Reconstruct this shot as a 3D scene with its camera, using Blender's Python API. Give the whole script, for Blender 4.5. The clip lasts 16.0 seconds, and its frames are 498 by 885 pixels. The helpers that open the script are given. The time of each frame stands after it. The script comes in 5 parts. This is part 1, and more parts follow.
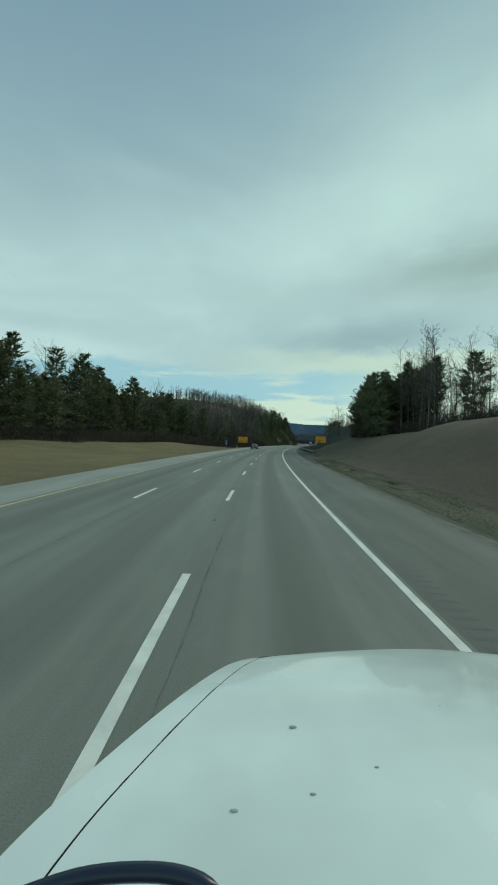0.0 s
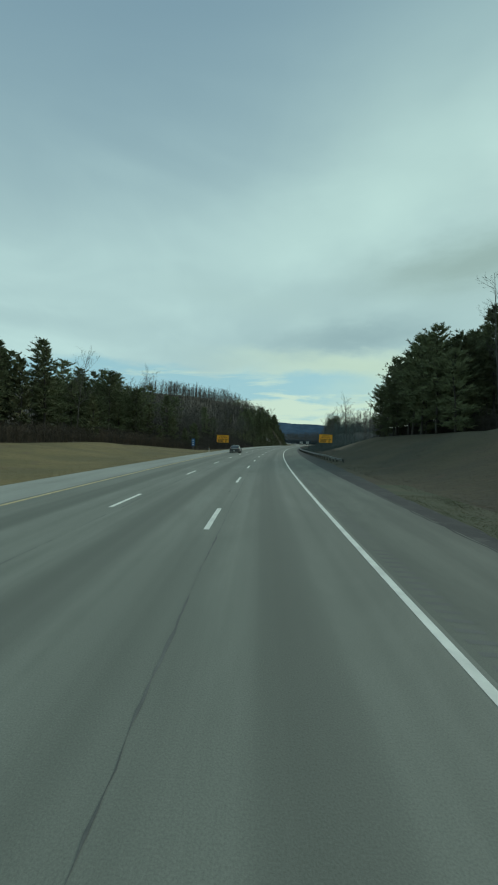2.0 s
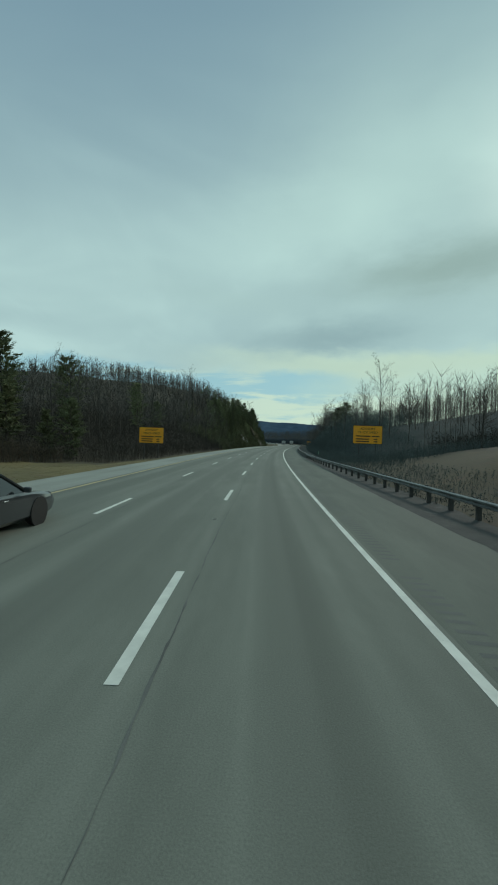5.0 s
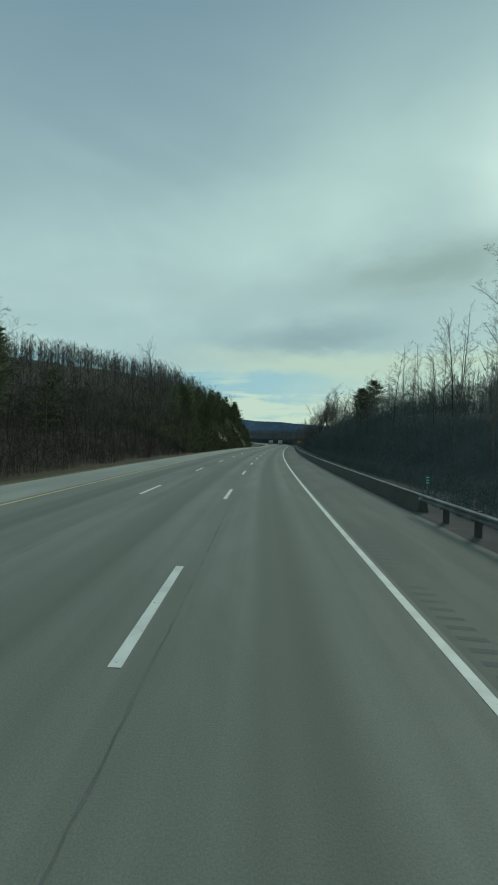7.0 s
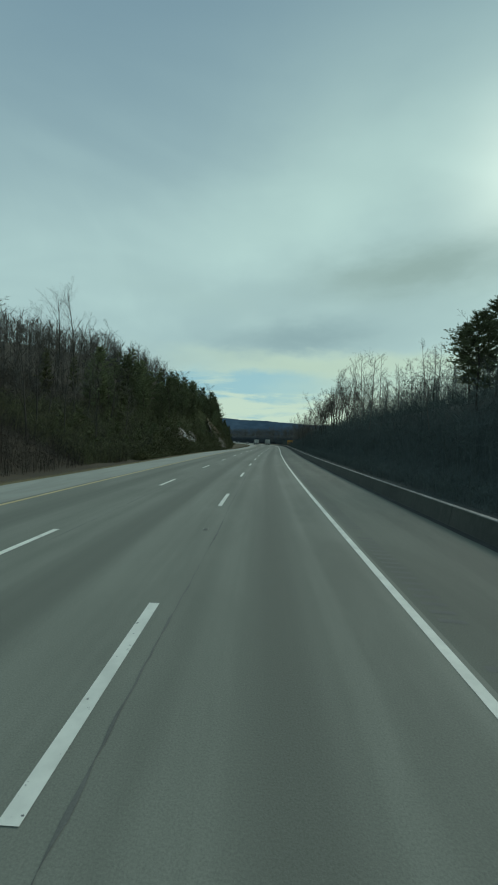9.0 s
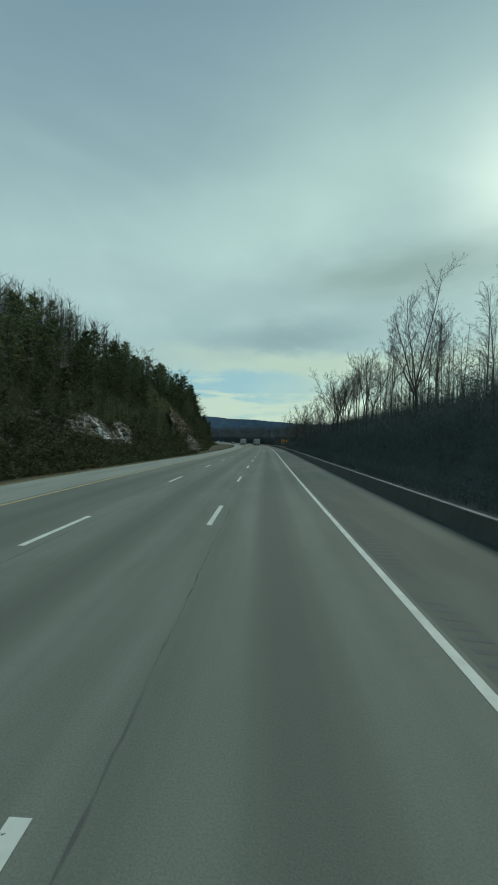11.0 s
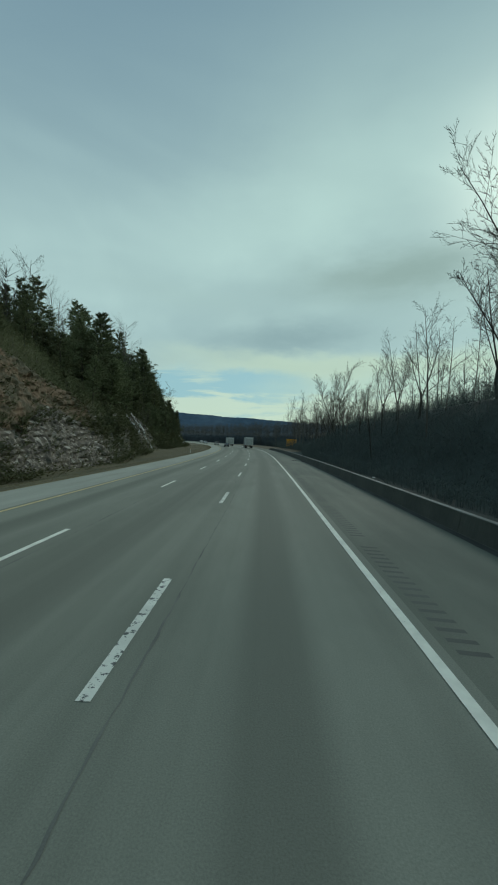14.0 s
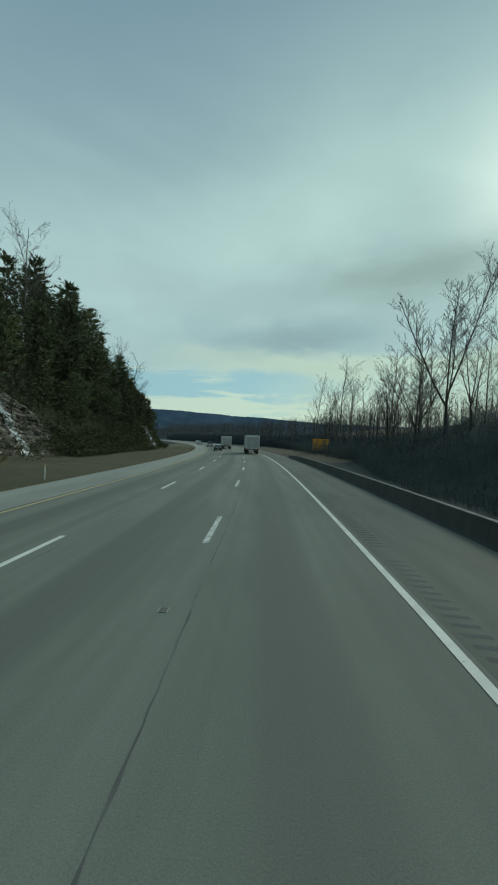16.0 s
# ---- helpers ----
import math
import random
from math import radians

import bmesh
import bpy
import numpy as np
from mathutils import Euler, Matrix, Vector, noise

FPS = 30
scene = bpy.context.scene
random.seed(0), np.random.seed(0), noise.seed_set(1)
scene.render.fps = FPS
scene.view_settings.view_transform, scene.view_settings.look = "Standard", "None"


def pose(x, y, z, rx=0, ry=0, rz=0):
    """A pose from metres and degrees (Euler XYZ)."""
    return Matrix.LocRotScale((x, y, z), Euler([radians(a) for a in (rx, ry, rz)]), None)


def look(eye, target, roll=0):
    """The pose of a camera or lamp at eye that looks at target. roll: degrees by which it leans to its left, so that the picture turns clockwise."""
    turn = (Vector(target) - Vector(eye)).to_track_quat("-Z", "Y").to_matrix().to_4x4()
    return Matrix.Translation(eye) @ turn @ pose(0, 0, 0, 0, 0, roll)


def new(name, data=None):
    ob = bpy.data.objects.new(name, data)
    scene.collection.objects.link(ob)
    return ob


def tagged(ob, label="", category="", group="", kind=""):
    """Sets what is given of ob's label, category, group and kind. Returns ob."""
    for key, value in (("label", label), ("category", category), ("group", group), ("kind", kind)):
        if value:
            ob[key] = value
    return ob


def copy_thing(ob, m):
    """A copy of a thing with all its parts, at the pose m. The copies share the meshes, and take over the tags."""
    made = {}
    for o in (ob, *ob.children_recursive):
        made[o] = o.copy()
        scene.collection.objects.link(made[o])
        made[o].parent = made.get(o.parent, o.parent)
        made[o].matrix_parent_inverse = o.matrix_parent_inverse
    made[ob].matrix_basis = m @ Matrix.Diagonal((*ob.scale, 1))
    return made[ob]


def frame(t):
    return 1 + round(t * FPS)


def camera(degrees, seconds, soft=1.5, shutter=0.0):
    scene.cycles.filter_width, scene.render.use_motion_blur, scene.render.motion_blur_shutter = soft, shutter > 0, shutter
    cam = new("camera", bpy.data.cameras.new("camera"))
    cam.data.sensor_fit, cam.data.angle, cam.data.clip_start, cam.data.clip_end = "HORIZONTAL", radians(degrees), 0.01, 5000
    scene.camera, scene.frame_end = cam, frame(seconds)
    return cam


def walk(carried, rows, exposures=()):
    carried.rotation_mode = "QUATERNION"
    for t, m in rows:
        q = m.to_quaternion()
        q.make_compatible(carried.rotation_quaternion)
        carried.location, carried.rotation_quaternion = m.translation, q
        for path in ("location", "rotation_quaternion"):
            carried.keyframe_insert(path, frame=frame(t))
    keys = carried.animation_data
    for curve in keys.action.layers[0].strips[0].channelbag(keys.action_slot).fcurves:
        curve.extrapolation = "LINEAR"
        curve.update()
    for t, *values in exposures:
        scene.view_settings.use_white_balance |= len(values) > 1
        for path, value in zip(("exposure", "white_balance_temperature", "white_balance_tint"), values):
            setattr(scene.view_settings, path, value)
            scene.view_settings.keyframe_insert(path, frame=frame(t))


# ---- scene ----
# The road's line: stations in metres ahead of the start, offsets in metres to the right
# of the broken line beside the camera's lane.
KNOTS_S = (-200, 0, 87, 146, 209, 274, 315, 340, 396, 460, 900, 960, 1400)
KNOTS_K = (0.0009, 0.00090, 0.00088, 0.00080, 0.00075, 0.00035, 0.00005, -0.0001, -0.0007, -0.0017, -0.0017, 0.0, 0.0)
S0 = -200
ST = np.arange(S0, 1400.5, 0.5)
HEAD = np.cumsum(np.interp(ST, KNOTS_S, KNOTS_K)) * 0.5
HEAD -= np.interp(0, ST, HEAD)
CX = np.cumsum(np.sin(HEAD)) * 0.5
CY = np.cumsum(np.cos(HEAD)) * 0.5
CX -= np.interp(0, ST, CX)
CY -= np.interp(0, ST, CY)


def heading(s):
    """The road's heading at a station, radians to the right."""
    return float(np.interp(s, ST, HEAD))


def bank_of(s, o):
    """The fall of the carriageway to the left where the road bends left."""
    return -np.interp(s, (285, 335, 640, 700), (0.0, 0.026, 0.026, 0.0)) * (3.7 - np.clip(o, -10.3, 3.7))


def at(s, o, z=0.0):
    """The place at a station and offset, z over the banked surface."""
    h = heading(s)
    return Vector((float(np.interp(s, ST, CX)) + o * math.cos(h), float(np.interp(s, ST, CY)) - o * math.sin(h), z + float(bank_of(s, o))))


def at_many(s, o):
    s, o = np.asarray(s, float), np.asarray(o, float)
    h = np.interp(s, ST, HEAD)
    return np.interp(s, ST, CX) + o * np.cos(h), np.interp(s, ST, CY) - o * np.sin(h)


def stand(s, o, z=0.0, turn=0.0):
    """The pose of a thing that faces along the road; turn in degrees to the left."""
    p = at(s, o, z)
    return pose(p.x, p.y, p.z, 0, 0, turn - math.degrees(heading(s)))


# ---- camera: seconds, station, offset, turn to the left of the road, tilt, lean ----
EYE = 2.42
ROWS = [
    (0, -0.2, 1.174, 0.95, -0.27, 1.95), (0.5, 10.0, 1.250, 1.01, -0.27, 1.95), (1, 20.1, 1.310, 1.07, -0.27, 1.95),
    (1.5, 30.7, 1.355, 1.14, -0.27, 1.95), (2, 41.6, 1.345, 1.20, -0.27, 1.95), (2.5, 52.6, 1.325, 1.22, -0.27, 1.95),
    (3, 63.8, 1.295, 1.24, -0.27, 1.95), (3.5, 75.1, 1.300, 1.26, -0.27, 1.95), (4, 86.9, 1.330, 1.28, -0.27, 1.95),
    (5.25, 115.5, 1.370, 1.39, -0.27, 1.95), (6.5, 145.5, 1.415, 1.50, -0.27, 1.95), (7, 157.9, 1.445, 1.50, -0.27, 1.95),
    (7.5, 170.2, 1.450, 1.49, -0.27, 1.95), (8, 182.7, 1.475, 1.49, -0.27, 1.95), (8.5, 195.7, 1.505, 1.54, -0.27, 1.96),
    (9, 208.4, 1.475, 1.60, -0.27, 1.96), (10.25, 240.8, 1.460, 1.73, -0.27, 1.98), (11.5, 273.9, 1.407, 1.86, -0.27, 2.00),
    (12, 287.0, 1.410, 1.95, -0.27, 2.05), (12.5, 300.5, 1.440, 2.03, -0.27, 2.10), (13, 314.3, 1.535, 2.12, -0.27, 2.15),
    (13.5, 327.45, 1.620, 2.20, -0.27, 2.20), (14, 341.2, 1.620, 2.20, -0.27, 2.28), (14.5, 355.0, 1.57, 2.20, -0.27, 2.36),
    (15, 368.4, 1.575, 2.25, -0.27, 2.44), (15.5, 382.4, 1.570, 2.35, -0.27, 2.52), (16, 396.2, 1.320, 2.41, -0.27, 2.60)]


def camera_pose(s, o, turn, tilt, lean):
    eye = at(s, o, EYE + float(np.interp(s, (285, 315), (0.0, 0.015))) - float(bank_of(s, o)))
    a, b = radians(turn) - heading(s), radians(tilt)
    way = Vector((-math.sin(a) * math.cos(b), math.cos(a) * math.cos(b), math.sin(b)))
    return look(eye, eye + way * 10, lean)


cam = camera(63.6, 16.0, soft=2.0)
walk(cam, [(t, camera_pose(*rest)) for t, *rest in ROWS], ((0, 0.13), (4, 0.07), (8, 0.0), (16, 0.0)))

# ---- light: a bright overcast sky, thin near the horizon, the sun behind cloud ahead to the right ----
SUN_TURN, SUN_UP = 45.5, 29.5
sun_way = Vector((math.sin(radians(SUN_TURN)) * math.cos(radians(SUN_UP)), math.cos(radians(SUN_TURN)) * math.cos(radians(SUN_UP)), math.sin(radians(SUN_UP))))


def node(tree, kind, at_xy=(0, 0), **values):
    n = tree.nodes.new(kind)
    n.location = at_xy
    for k, v in values.items():
        n.inputs[k].default_value = v
    return n


def maths(tree, op, a, b=None, clamp=False):
    n = tree.nodes.new("ShaderNodeMath")
    n.operation, n.use_clamp = op, clamp
    for i, v in enumerate((a, b)):
        if v is None:
            continue
        if isinstance(v, (int, float)):
            n.inputs[i].default_value = v
        else:
            tree.links.new(v, n.inputs[i])
    return n.outputs[0]


def mixed(tree, fac, a, b, blend="MIX"):
    n = tree.nodes.new("ShaderNodeMix")
    n.data_type, n.blend_type = "RGBA", blend
    for i, v in ((0, fac), (6, a), (7, b)):
        if isinstance(v, (int, float)):
            n.inputs[i].default_value = v
        elif isinstance(v, tuple):
            n.inputs[i].default_value = (*v, 1)
        else:
            tree.links.new(v, n.inputs[i])
    return n.outputs[2]


def ramp(tree, value, lo, hi):
    n = tree.nodes.new("ShaderNodeMapRange")
    n.interpolation_type = "SMOOTHSTEP"
    n.inputs[1].default_value, n.inputs[2].default_value = lo, hi
    tree.links.new(value, n.inputs[0])
    return n.outputs[0]


def noise_at(tree, vector, scale, detail=4.0, rough=0.55, distort=0.0):
    n = tree.nodes.new("ShaderNodeTexNoise")
    n.inputs["Scale"].default_value, n.inputs["Detail"].default_value = scale, detail
    n.inputs["Roughness"].default_value, n.inputs["Distortion"].default_value = rough, distort
    tree.links.new(vector, n.inputs["Vector"])
    return n.outputs["Fac"]


def scaled(tree, vector, by, turn=0.0, move=(0, 0, 0)):
    n = tree.nodes.new("ShaderNodeMapping")
    n.inputs["Location"].default_value = move
    n.inputs["Rotation"].default_value = (0, 0, radians(turn))
    n.inputs["Scale"].default_value = by
    tree.links.new(vector, n.inputs["Vector"])
    return n.outputs[0]


def build_sky():
    world = bpy.data.worlds.new("overcast_sky")
    scene.world = world
    world.use_nodes = True
    tree = world.node_tree
    tree.nodes.clear()
    out, back = tree.nodes.new("ShaderNodeOutputWorld"), tree.nodes.new("ShaderNodeBackground")
    tree.links.new(back.outputs[0], out.inputs[0])
    sky = tree.nodes.new("ShaderNodeTexSky")
    sky.sky_type, sky.sun_disc = "NISHITA", False
    sky.sun_elevation, sky.sun_rotation = radians(SUN_UP), radians(SUN_TURN)
    clear = mixed(tree, 1.0, sky.outputs[0], (0.07, 0.085, 0.085), "MULTIPLY")
    way = tree.nodes.new("ShaderNodeTexCoord").outputs["Generated"]
    parts = tree.nodes.new("ShaderNodeSeparateXYZ")
    tree.links.new(way, parts.inputs[0])
    up = parts.outputs[2]
    # cloud layer seen in perspective
    flat = tree.nodes.new("ShaderNodeVectorMath")
    flat.operation = "DIVIDE"
    tree.links.new(way, flat.inputs[0])
    lift = maths(tree, "ADD", maths(tree, "MAXIMUM", up, 0.0), 0.16)
    three = tree.nodes.new("ShaderNodeCombineXYZ")
    for i in range(3):
        tree.links.new(lift, three.inputs[i])
    tree.links.new(three.outputs[0], flat.inputs[1])
    plane = flat.outputs[0]
    broad = noise_at(tree, scaled(tree, plane, (0.55, 1.0, 0.0), 12, (3.1, 1.7, 0)), 1.0, 3.0, 0.5, 0.5)
    fine = noise_at(tree, scaled(tree, plane, (2.6, 1.5, 0.0), 35, (0.4, 5.2, 0)), 1.0, 5.0, 0.55, 0.8)
    fibre = noise_at(tree, scaled(tree, way, (1.6, 1.6, 4.2), 0, (1.4, 0.2, 0.6)), 1.0, 3.0, 0.5, 0.9)
    # bearing to the right and height, in degrees, ruffled so that no cloud has a clean edge
    ruffle = maths(tree, "SUBTRACT", noise_at(tree, scaled(tree, way, (5.0, 5.0, 11.0), 0, (0.7, 0.2, 0.9)), 1.0, 5.0, 0.55), 0.5)
    curl = maths(tree, "SUBTRACT", noise_at(tree, scaled(tree, way, (6.0, 6.0, 16.0), 0, (4.7, 2.2, 0.1)), 1.0, 5.0, 0.6), 0.5)
    bearing = maths(tree, "ADD", maths(tree, "MULTIPLY", maths(tree, "ARCTAN2", parts.outputs[0], parts.outputs[1]), 57.3), maths(tree, "MULTIPLY", ruffle, 16.0))
    height = maths(tree, "ADD", maths(tree, "MULTIPLY", maths(tree, "ARCSINE", up), 57.3), maths(tree, "MULTIPLY", curl, 5.0))

    def puff(at_bearing, at_height, wide, tall, rise=0.0):
        """One soft cloud: 1 at its middle; rise tilts it, degrees up for each degree to the right."""
        across = maths(tree, "SUBTRACT", bearing, at_bearing)
        over = maths(tree, "SUBTRACT", maths(tree, "SUBTRACT", height, at_height), maths(tree, "MULTIPLY", across, rise))
        far = maths(tree, "ADD", maths(tree, "POWER", maths(tree, "ABSOLUTE", maths(tree, "DIVIDE", across, wide)), 2.0), maths(tree, "POWER", maths(tree, "ABSOLUTE", maths(tree, "DIVIDE", over, tall)), 2.0))
        return maths(tree, "POWER", 2.718, maths(tree, "MULTIPLY", far, -1.0))
    # the cloud is brightest half way up and round the hidden sun
    dot = tree.nodes.new("ShaderNodeVectorMath")
    dot.operation = "DOT_PRODUCT"
    tree.links.new(way, dot.inputs[0])
    dot.inputs[1].default_value = sun_way
    near = maths(tree, "MAXIMUM", dot.outputs["Value"], 0.0)
    glow = maths(tree, "POWER", near, 9.0)
    core = maths(tree, "POWER", near, 120.0)
    body = maths(tree, "ADD", maths(tree, "MULTIPLY", broad, 0.30), maths(tree, "ADD", maths(tree, "MULTIPLY", fine, 0.14), maths(tree, "MULTIPLY", fibre, 0.56)))
    shade = ramp(tree, body, 0.34, 0.66)
    cloud = mixed(tree, shade, (0.385, 0.520, 0.575), (0.530, 0.700, 0.735))
    high = ramp(tree, maths(tree, "SUBTRACT", up, maths(tree, "MULTIPLY", parts.outputs[0], 0.16)), 0.33, 0.80)
    cloud = mixed(tree, high, cloud, (0.190, 0.292, 0.395))
    cloud = mixed(tree, maths(tree, "MULTIPLY", puff(14, 29, 20, 5.5, 0.20), 0.35), cloud, (0.60, 0.79, 0.79))
    cloud = mixed(tree, maths(tree, "MULTIPLY", puff(21, 36, 13, 9), 0.25), cloud, (0.50, 0.66, 0.67))
    cloud = mixed(tree, maths(tree, "MULTIPLY", glow, 0.12), cloud, (0.56, 0.74, 0.66))
    cloud = mixed(tree, maths(tree, "MULTIPLY", core, 0.45), cloud, (1.3, 1.38, 1.3))
    # darker banks under it, and a cream-lit fringe below them on the sun's side
    cloud = mixed(tree, maths(tree, "MULTIPLY", puff(30, 22.0, 13, 2.7, 0.03), 0.92), cloud, (0.300, 0.405, 0.415))
    cloud = mixed(tree, maths(tree, "MULTIPLY", puff(3, 19.0, 12, 2.0, -0.12), 0.30), cloud, (0.400, 0.535, 0.560))
    cloud = mixed(tree, maths(tree, "MULTIPLY", puff(15, 14.4, 9.5, 2.2, 0.05), 0.92), cloud, (0.285, 0.400, 0.455))
    fringe = maths(tree, "MULTIPLY", maths(tree, "SUBTRACT", 1.0, ramp(tree, height, 11.0, 13.5)), ramp(tree, bearing, -12.0, 18.0))
    cloud = mixed(tree, maths(tree, "MULTIPLY", fringe, 0.60), cloud, (0.58, 0.69, 0.56))
    # a clear slot low over the horizon, closing to the right, with lit streaks under it
    streak = noise_at(tree, scaled(tree, way, (3.0, 3.0, 34.0), 0, (0, 0, 0.3)), 1.0, 5.0, 0.6, 0.4)
    slot = maths(tree, "SUBTRACT", 1.0, maths(tree, "MULTIPLY", ramp(tree, bearing, 9.0, 24.0), 0.85))
    edge = maths(tree, "SUBTRACT", 1.0, ramp(tree, height, 8.8, 10.6))
    sink = maths(tree, "SUBTRACT", 1.0, ramp(tree, height, 4.6, 7.6))
    thick = maths(tree, "ADD", streak, maths(tree, "MULTIPLY", maths(tree, "SUBTRACT", sink, 0.45), 0.26))
    low = mixed(tree, ramp(tree, thick, 0.43, 0.60), (0.310, 0.520, 0.640), (0.58, 0.69, 0.62))
    low = mixed(tree, 0.12, low, clear)
    gap = maths(tree, "MULTIPLY", edge, maths(tree, "MAXIMUM", slot, maths(tree, "MULTIPLY", sink, 0.85)))
    colour = mixed(tree, maths(tree, "MULTIPLY", gap, 0.92), cloud, low)
    under = ramp(tree, up, -0.03, 0.0)
    colour = mixed(tree, under, (0.08, 0.10, 0.10), colour)
    colour = mixed(tree, 1.0, colour, (0.940, 1.02, 0.930), "MULTIPLY")
    tree.links.new(colour, back.inputs[0])
    back.inputs[1].default_value = 1.0


build_sky()
lamp = bpy.data.lights.new("sun", "SUN")
lamp.energy, lamp.angle, lamp.color = 1.0, radians(14), (1.0, 0.96, 0.86)
sun = new("sun", lamp)
sun.matrix_world = look(sun_way * 300, (0, 0, 0))

# ---- materials ----
def material(name, a, b, rough=0.8, scale=4.0, fine=60.0, c=None, bump=0.0, metal=0.0, random_tone=0.0, coords="Object", stretch=(1, 1, 1), coat=0.0, contrast=(0.35, 0.65), spec=0.5):
    """Two tones mixed by broad noise, a grain over them, and fine relief."""
    m = bpy.data.materials.new(name)
    m.use_nodes = True
    tree = m.node_tree
    shader = tree.nodes["Principled BSDF"]
    source = tree.nodes.new("ShaderNodeTexCoord")
    vector = scaled(tree, source.outputs[coords], stretch)
    broad = ramp(tree, noise_at(tree, vector, scale, 5.0, 0.6), *contrast)
    grain = noise_at(tree, vector, fine, 3.0, 0.6)
    colour = mixed(tree, broad, a, b)
    if c:
        spots = ramp(tree, noise_at(tree, vector, scale * 2.7, 6.0, 0.65, 0.3), 0.54, 0.68)
        colour = mixed(tree, maths(tree, "MULTIPLY", spots, 0.75), colour, c)
    tone = maths(tree, "ADD", maths(tree, "MULTIPLY", grain, 0.7), 0.65)
    if random_tone:
        info = tree.nodes.new("ShaderNodeObjectInfo")
        tone = maths(tree, "MULTIPLY", tone, maths(tree, "ADD", maths(tree, "MULTIPLY", info.outputs["Random"], random_tone), 1 - random_tone / 2))
    grey = tree.nodes.new("ShaderNodeCombineColor")
    for i in range(3):
        tree.links.new(tone, grey.inputs[i])
    colour = mixed(tree, 1.0, colour, grey.outputs[0], "MULTIPLY")
    tree.links.new(colour, shader.inputs["Base Color"])
    shader.inputs["Metallic"].default_value = metal
    shader.inputs["Coat Weight"].default_value = coat
    shader.inputs["Specular IOR Level"].default_value = spec
    tree.links.new(maths(tree, "ADD", maths(tree, "MULTIPLY", grain, 0.2), rough - 0.1, True), shader.inputs["Roughness"])
    if bump:
        n = tree.nodes.new("ShaderNodeBump")
        n.inputs["Strength"].default_value, n.inputs["Distance"].default_value = 0.7, bump
        tree.links.new(grain, n.inputs["Height"])
        tree.links.new(n.outputs[0], shader.inputs["Normal"])
    return m


def asphalt_material(name, light, dark, streaks, oil=0.0):
    """Worn asphalt: stretched wheel tracks along the road, stains, and stone grain. UV: offset, station in metres."""
    m = bpy.data.materials.new(name)
    m.use_nodes = True
    tree = m.node_tree
    shader = tree.nodes["Principled BSDF"]
    uv = tree.nodes.new("ShaderNodeTexCoord").outputs["UV"]
    lanes = ramp(tree, noise_at(tree, scaled(tree, uv, (1.3, 0.012, 1)), 1.0, 3.0, 0.5), 0.35, 0.65)
    stains = ramp(tree, noise_at(tree, scaled(tree, uv, (0.5, 0.12, 1)), 1.0, 6.0, 0.65, 0.5), 0.35, 0.7)
    grain = noise_at(tree, uv, 55.0, 3.0, 0.7)
    patches = noise_at(tree, scaled(tree, uv, (0.18, 0.02, 1)), 1.0, 2.0, 0.5)
    mix = maths(tree, "ADD", maths(tree, "MULTIPLY", lanes, streaks), maths(tree, "MULTIPLY", stains, 0.75 - streaks * 0.5), True)
    colour = mixed(tree, mix, dark, light)
    if oil:
        # oil dripped along the middle of each lane
        across = tree.nodes.new("ShaderNodeSeparateXYZ")
        tree.links.new(uv, across.inputs[0])
        wander = maths(tree, "MULTIPLY", noise_at(tree, scaled(tree, uv, (0.0, 0.05, 1)), 1.0, 2.0, 0.5), 0.5)
        phase = maths(tree, "COSINE", maths(tree, "MULTIPLY", maths(tree, "ADD", maths(tree, "SUBTRACT", across.outputs[0], 2.12), wander), 2 * math.pi / 3.66))
        band = maths(tree, "MULTIPLY", ramp(tree, phase, 0.35, 1.0), maths(tree, "ADD", maths(tree, "MULTIPLY", stains, 0.5), 0.5))
        colour = mixed(tree, maths(tree, "MULTIPLY", band, oil), colour, tuple(0.55 * v for v in dark))
    colour = mixed(tree, maths(tree, "MULTIPLY", ramp(tree, patches, 0.5, 0.7), 0.3), colour, tuple(0.8 * v for v in dark))
    tone = tree.nodes.new("ShaderNodeCombineColor")
    t = maths(tree, "ADD", maths(tree, "MULTIPLY", grain, 0.8), 0.6)
    for i in range(3):
        tree.links.new(t, tone.inputs[i])
    colour = mixed(tree, 1.0, colour, tone.outputs[0], "MULTIPLY")
    tree.links.new(colour, shader.inputs["Base Color"])
    shader.inputs["Roughness"].default_value = 0.82
    shader.inputs["Specular IOR Level"].default_value = 0.35
    n = tree.nodes.new("ShaderNodeBump")
    n.inputs["Strength"].default_value, n.inputs["Distance"].default_value = 0.6, 0.006
    tree.links.new(grain, n.inputs["Height"])
    tree.links.new(n.outputs[0], shader.inputs["Normal"])
    return m


def plain(name, colour, rough=0.5, metal=0.0, emit=0.0, coat=0.0):
    m = bpy.data.materials.new(name)
    m.use_nodes = True
    s = m.node_tree.nodes["Principled BSDF"]
    s.inputs["Base Color"].default_value = (*colour, 1)
    s.inputs["Roughness"].default_value, s.inputs["Metallic"].default_value = rough, metal
    s.inputs["Coat Weight"].default_value = coat
    if emit:
        s.inputs["Emission Color"].default_value, s.inputs["Emission Strength"].default_value = (*colour, 1), emit
    return m


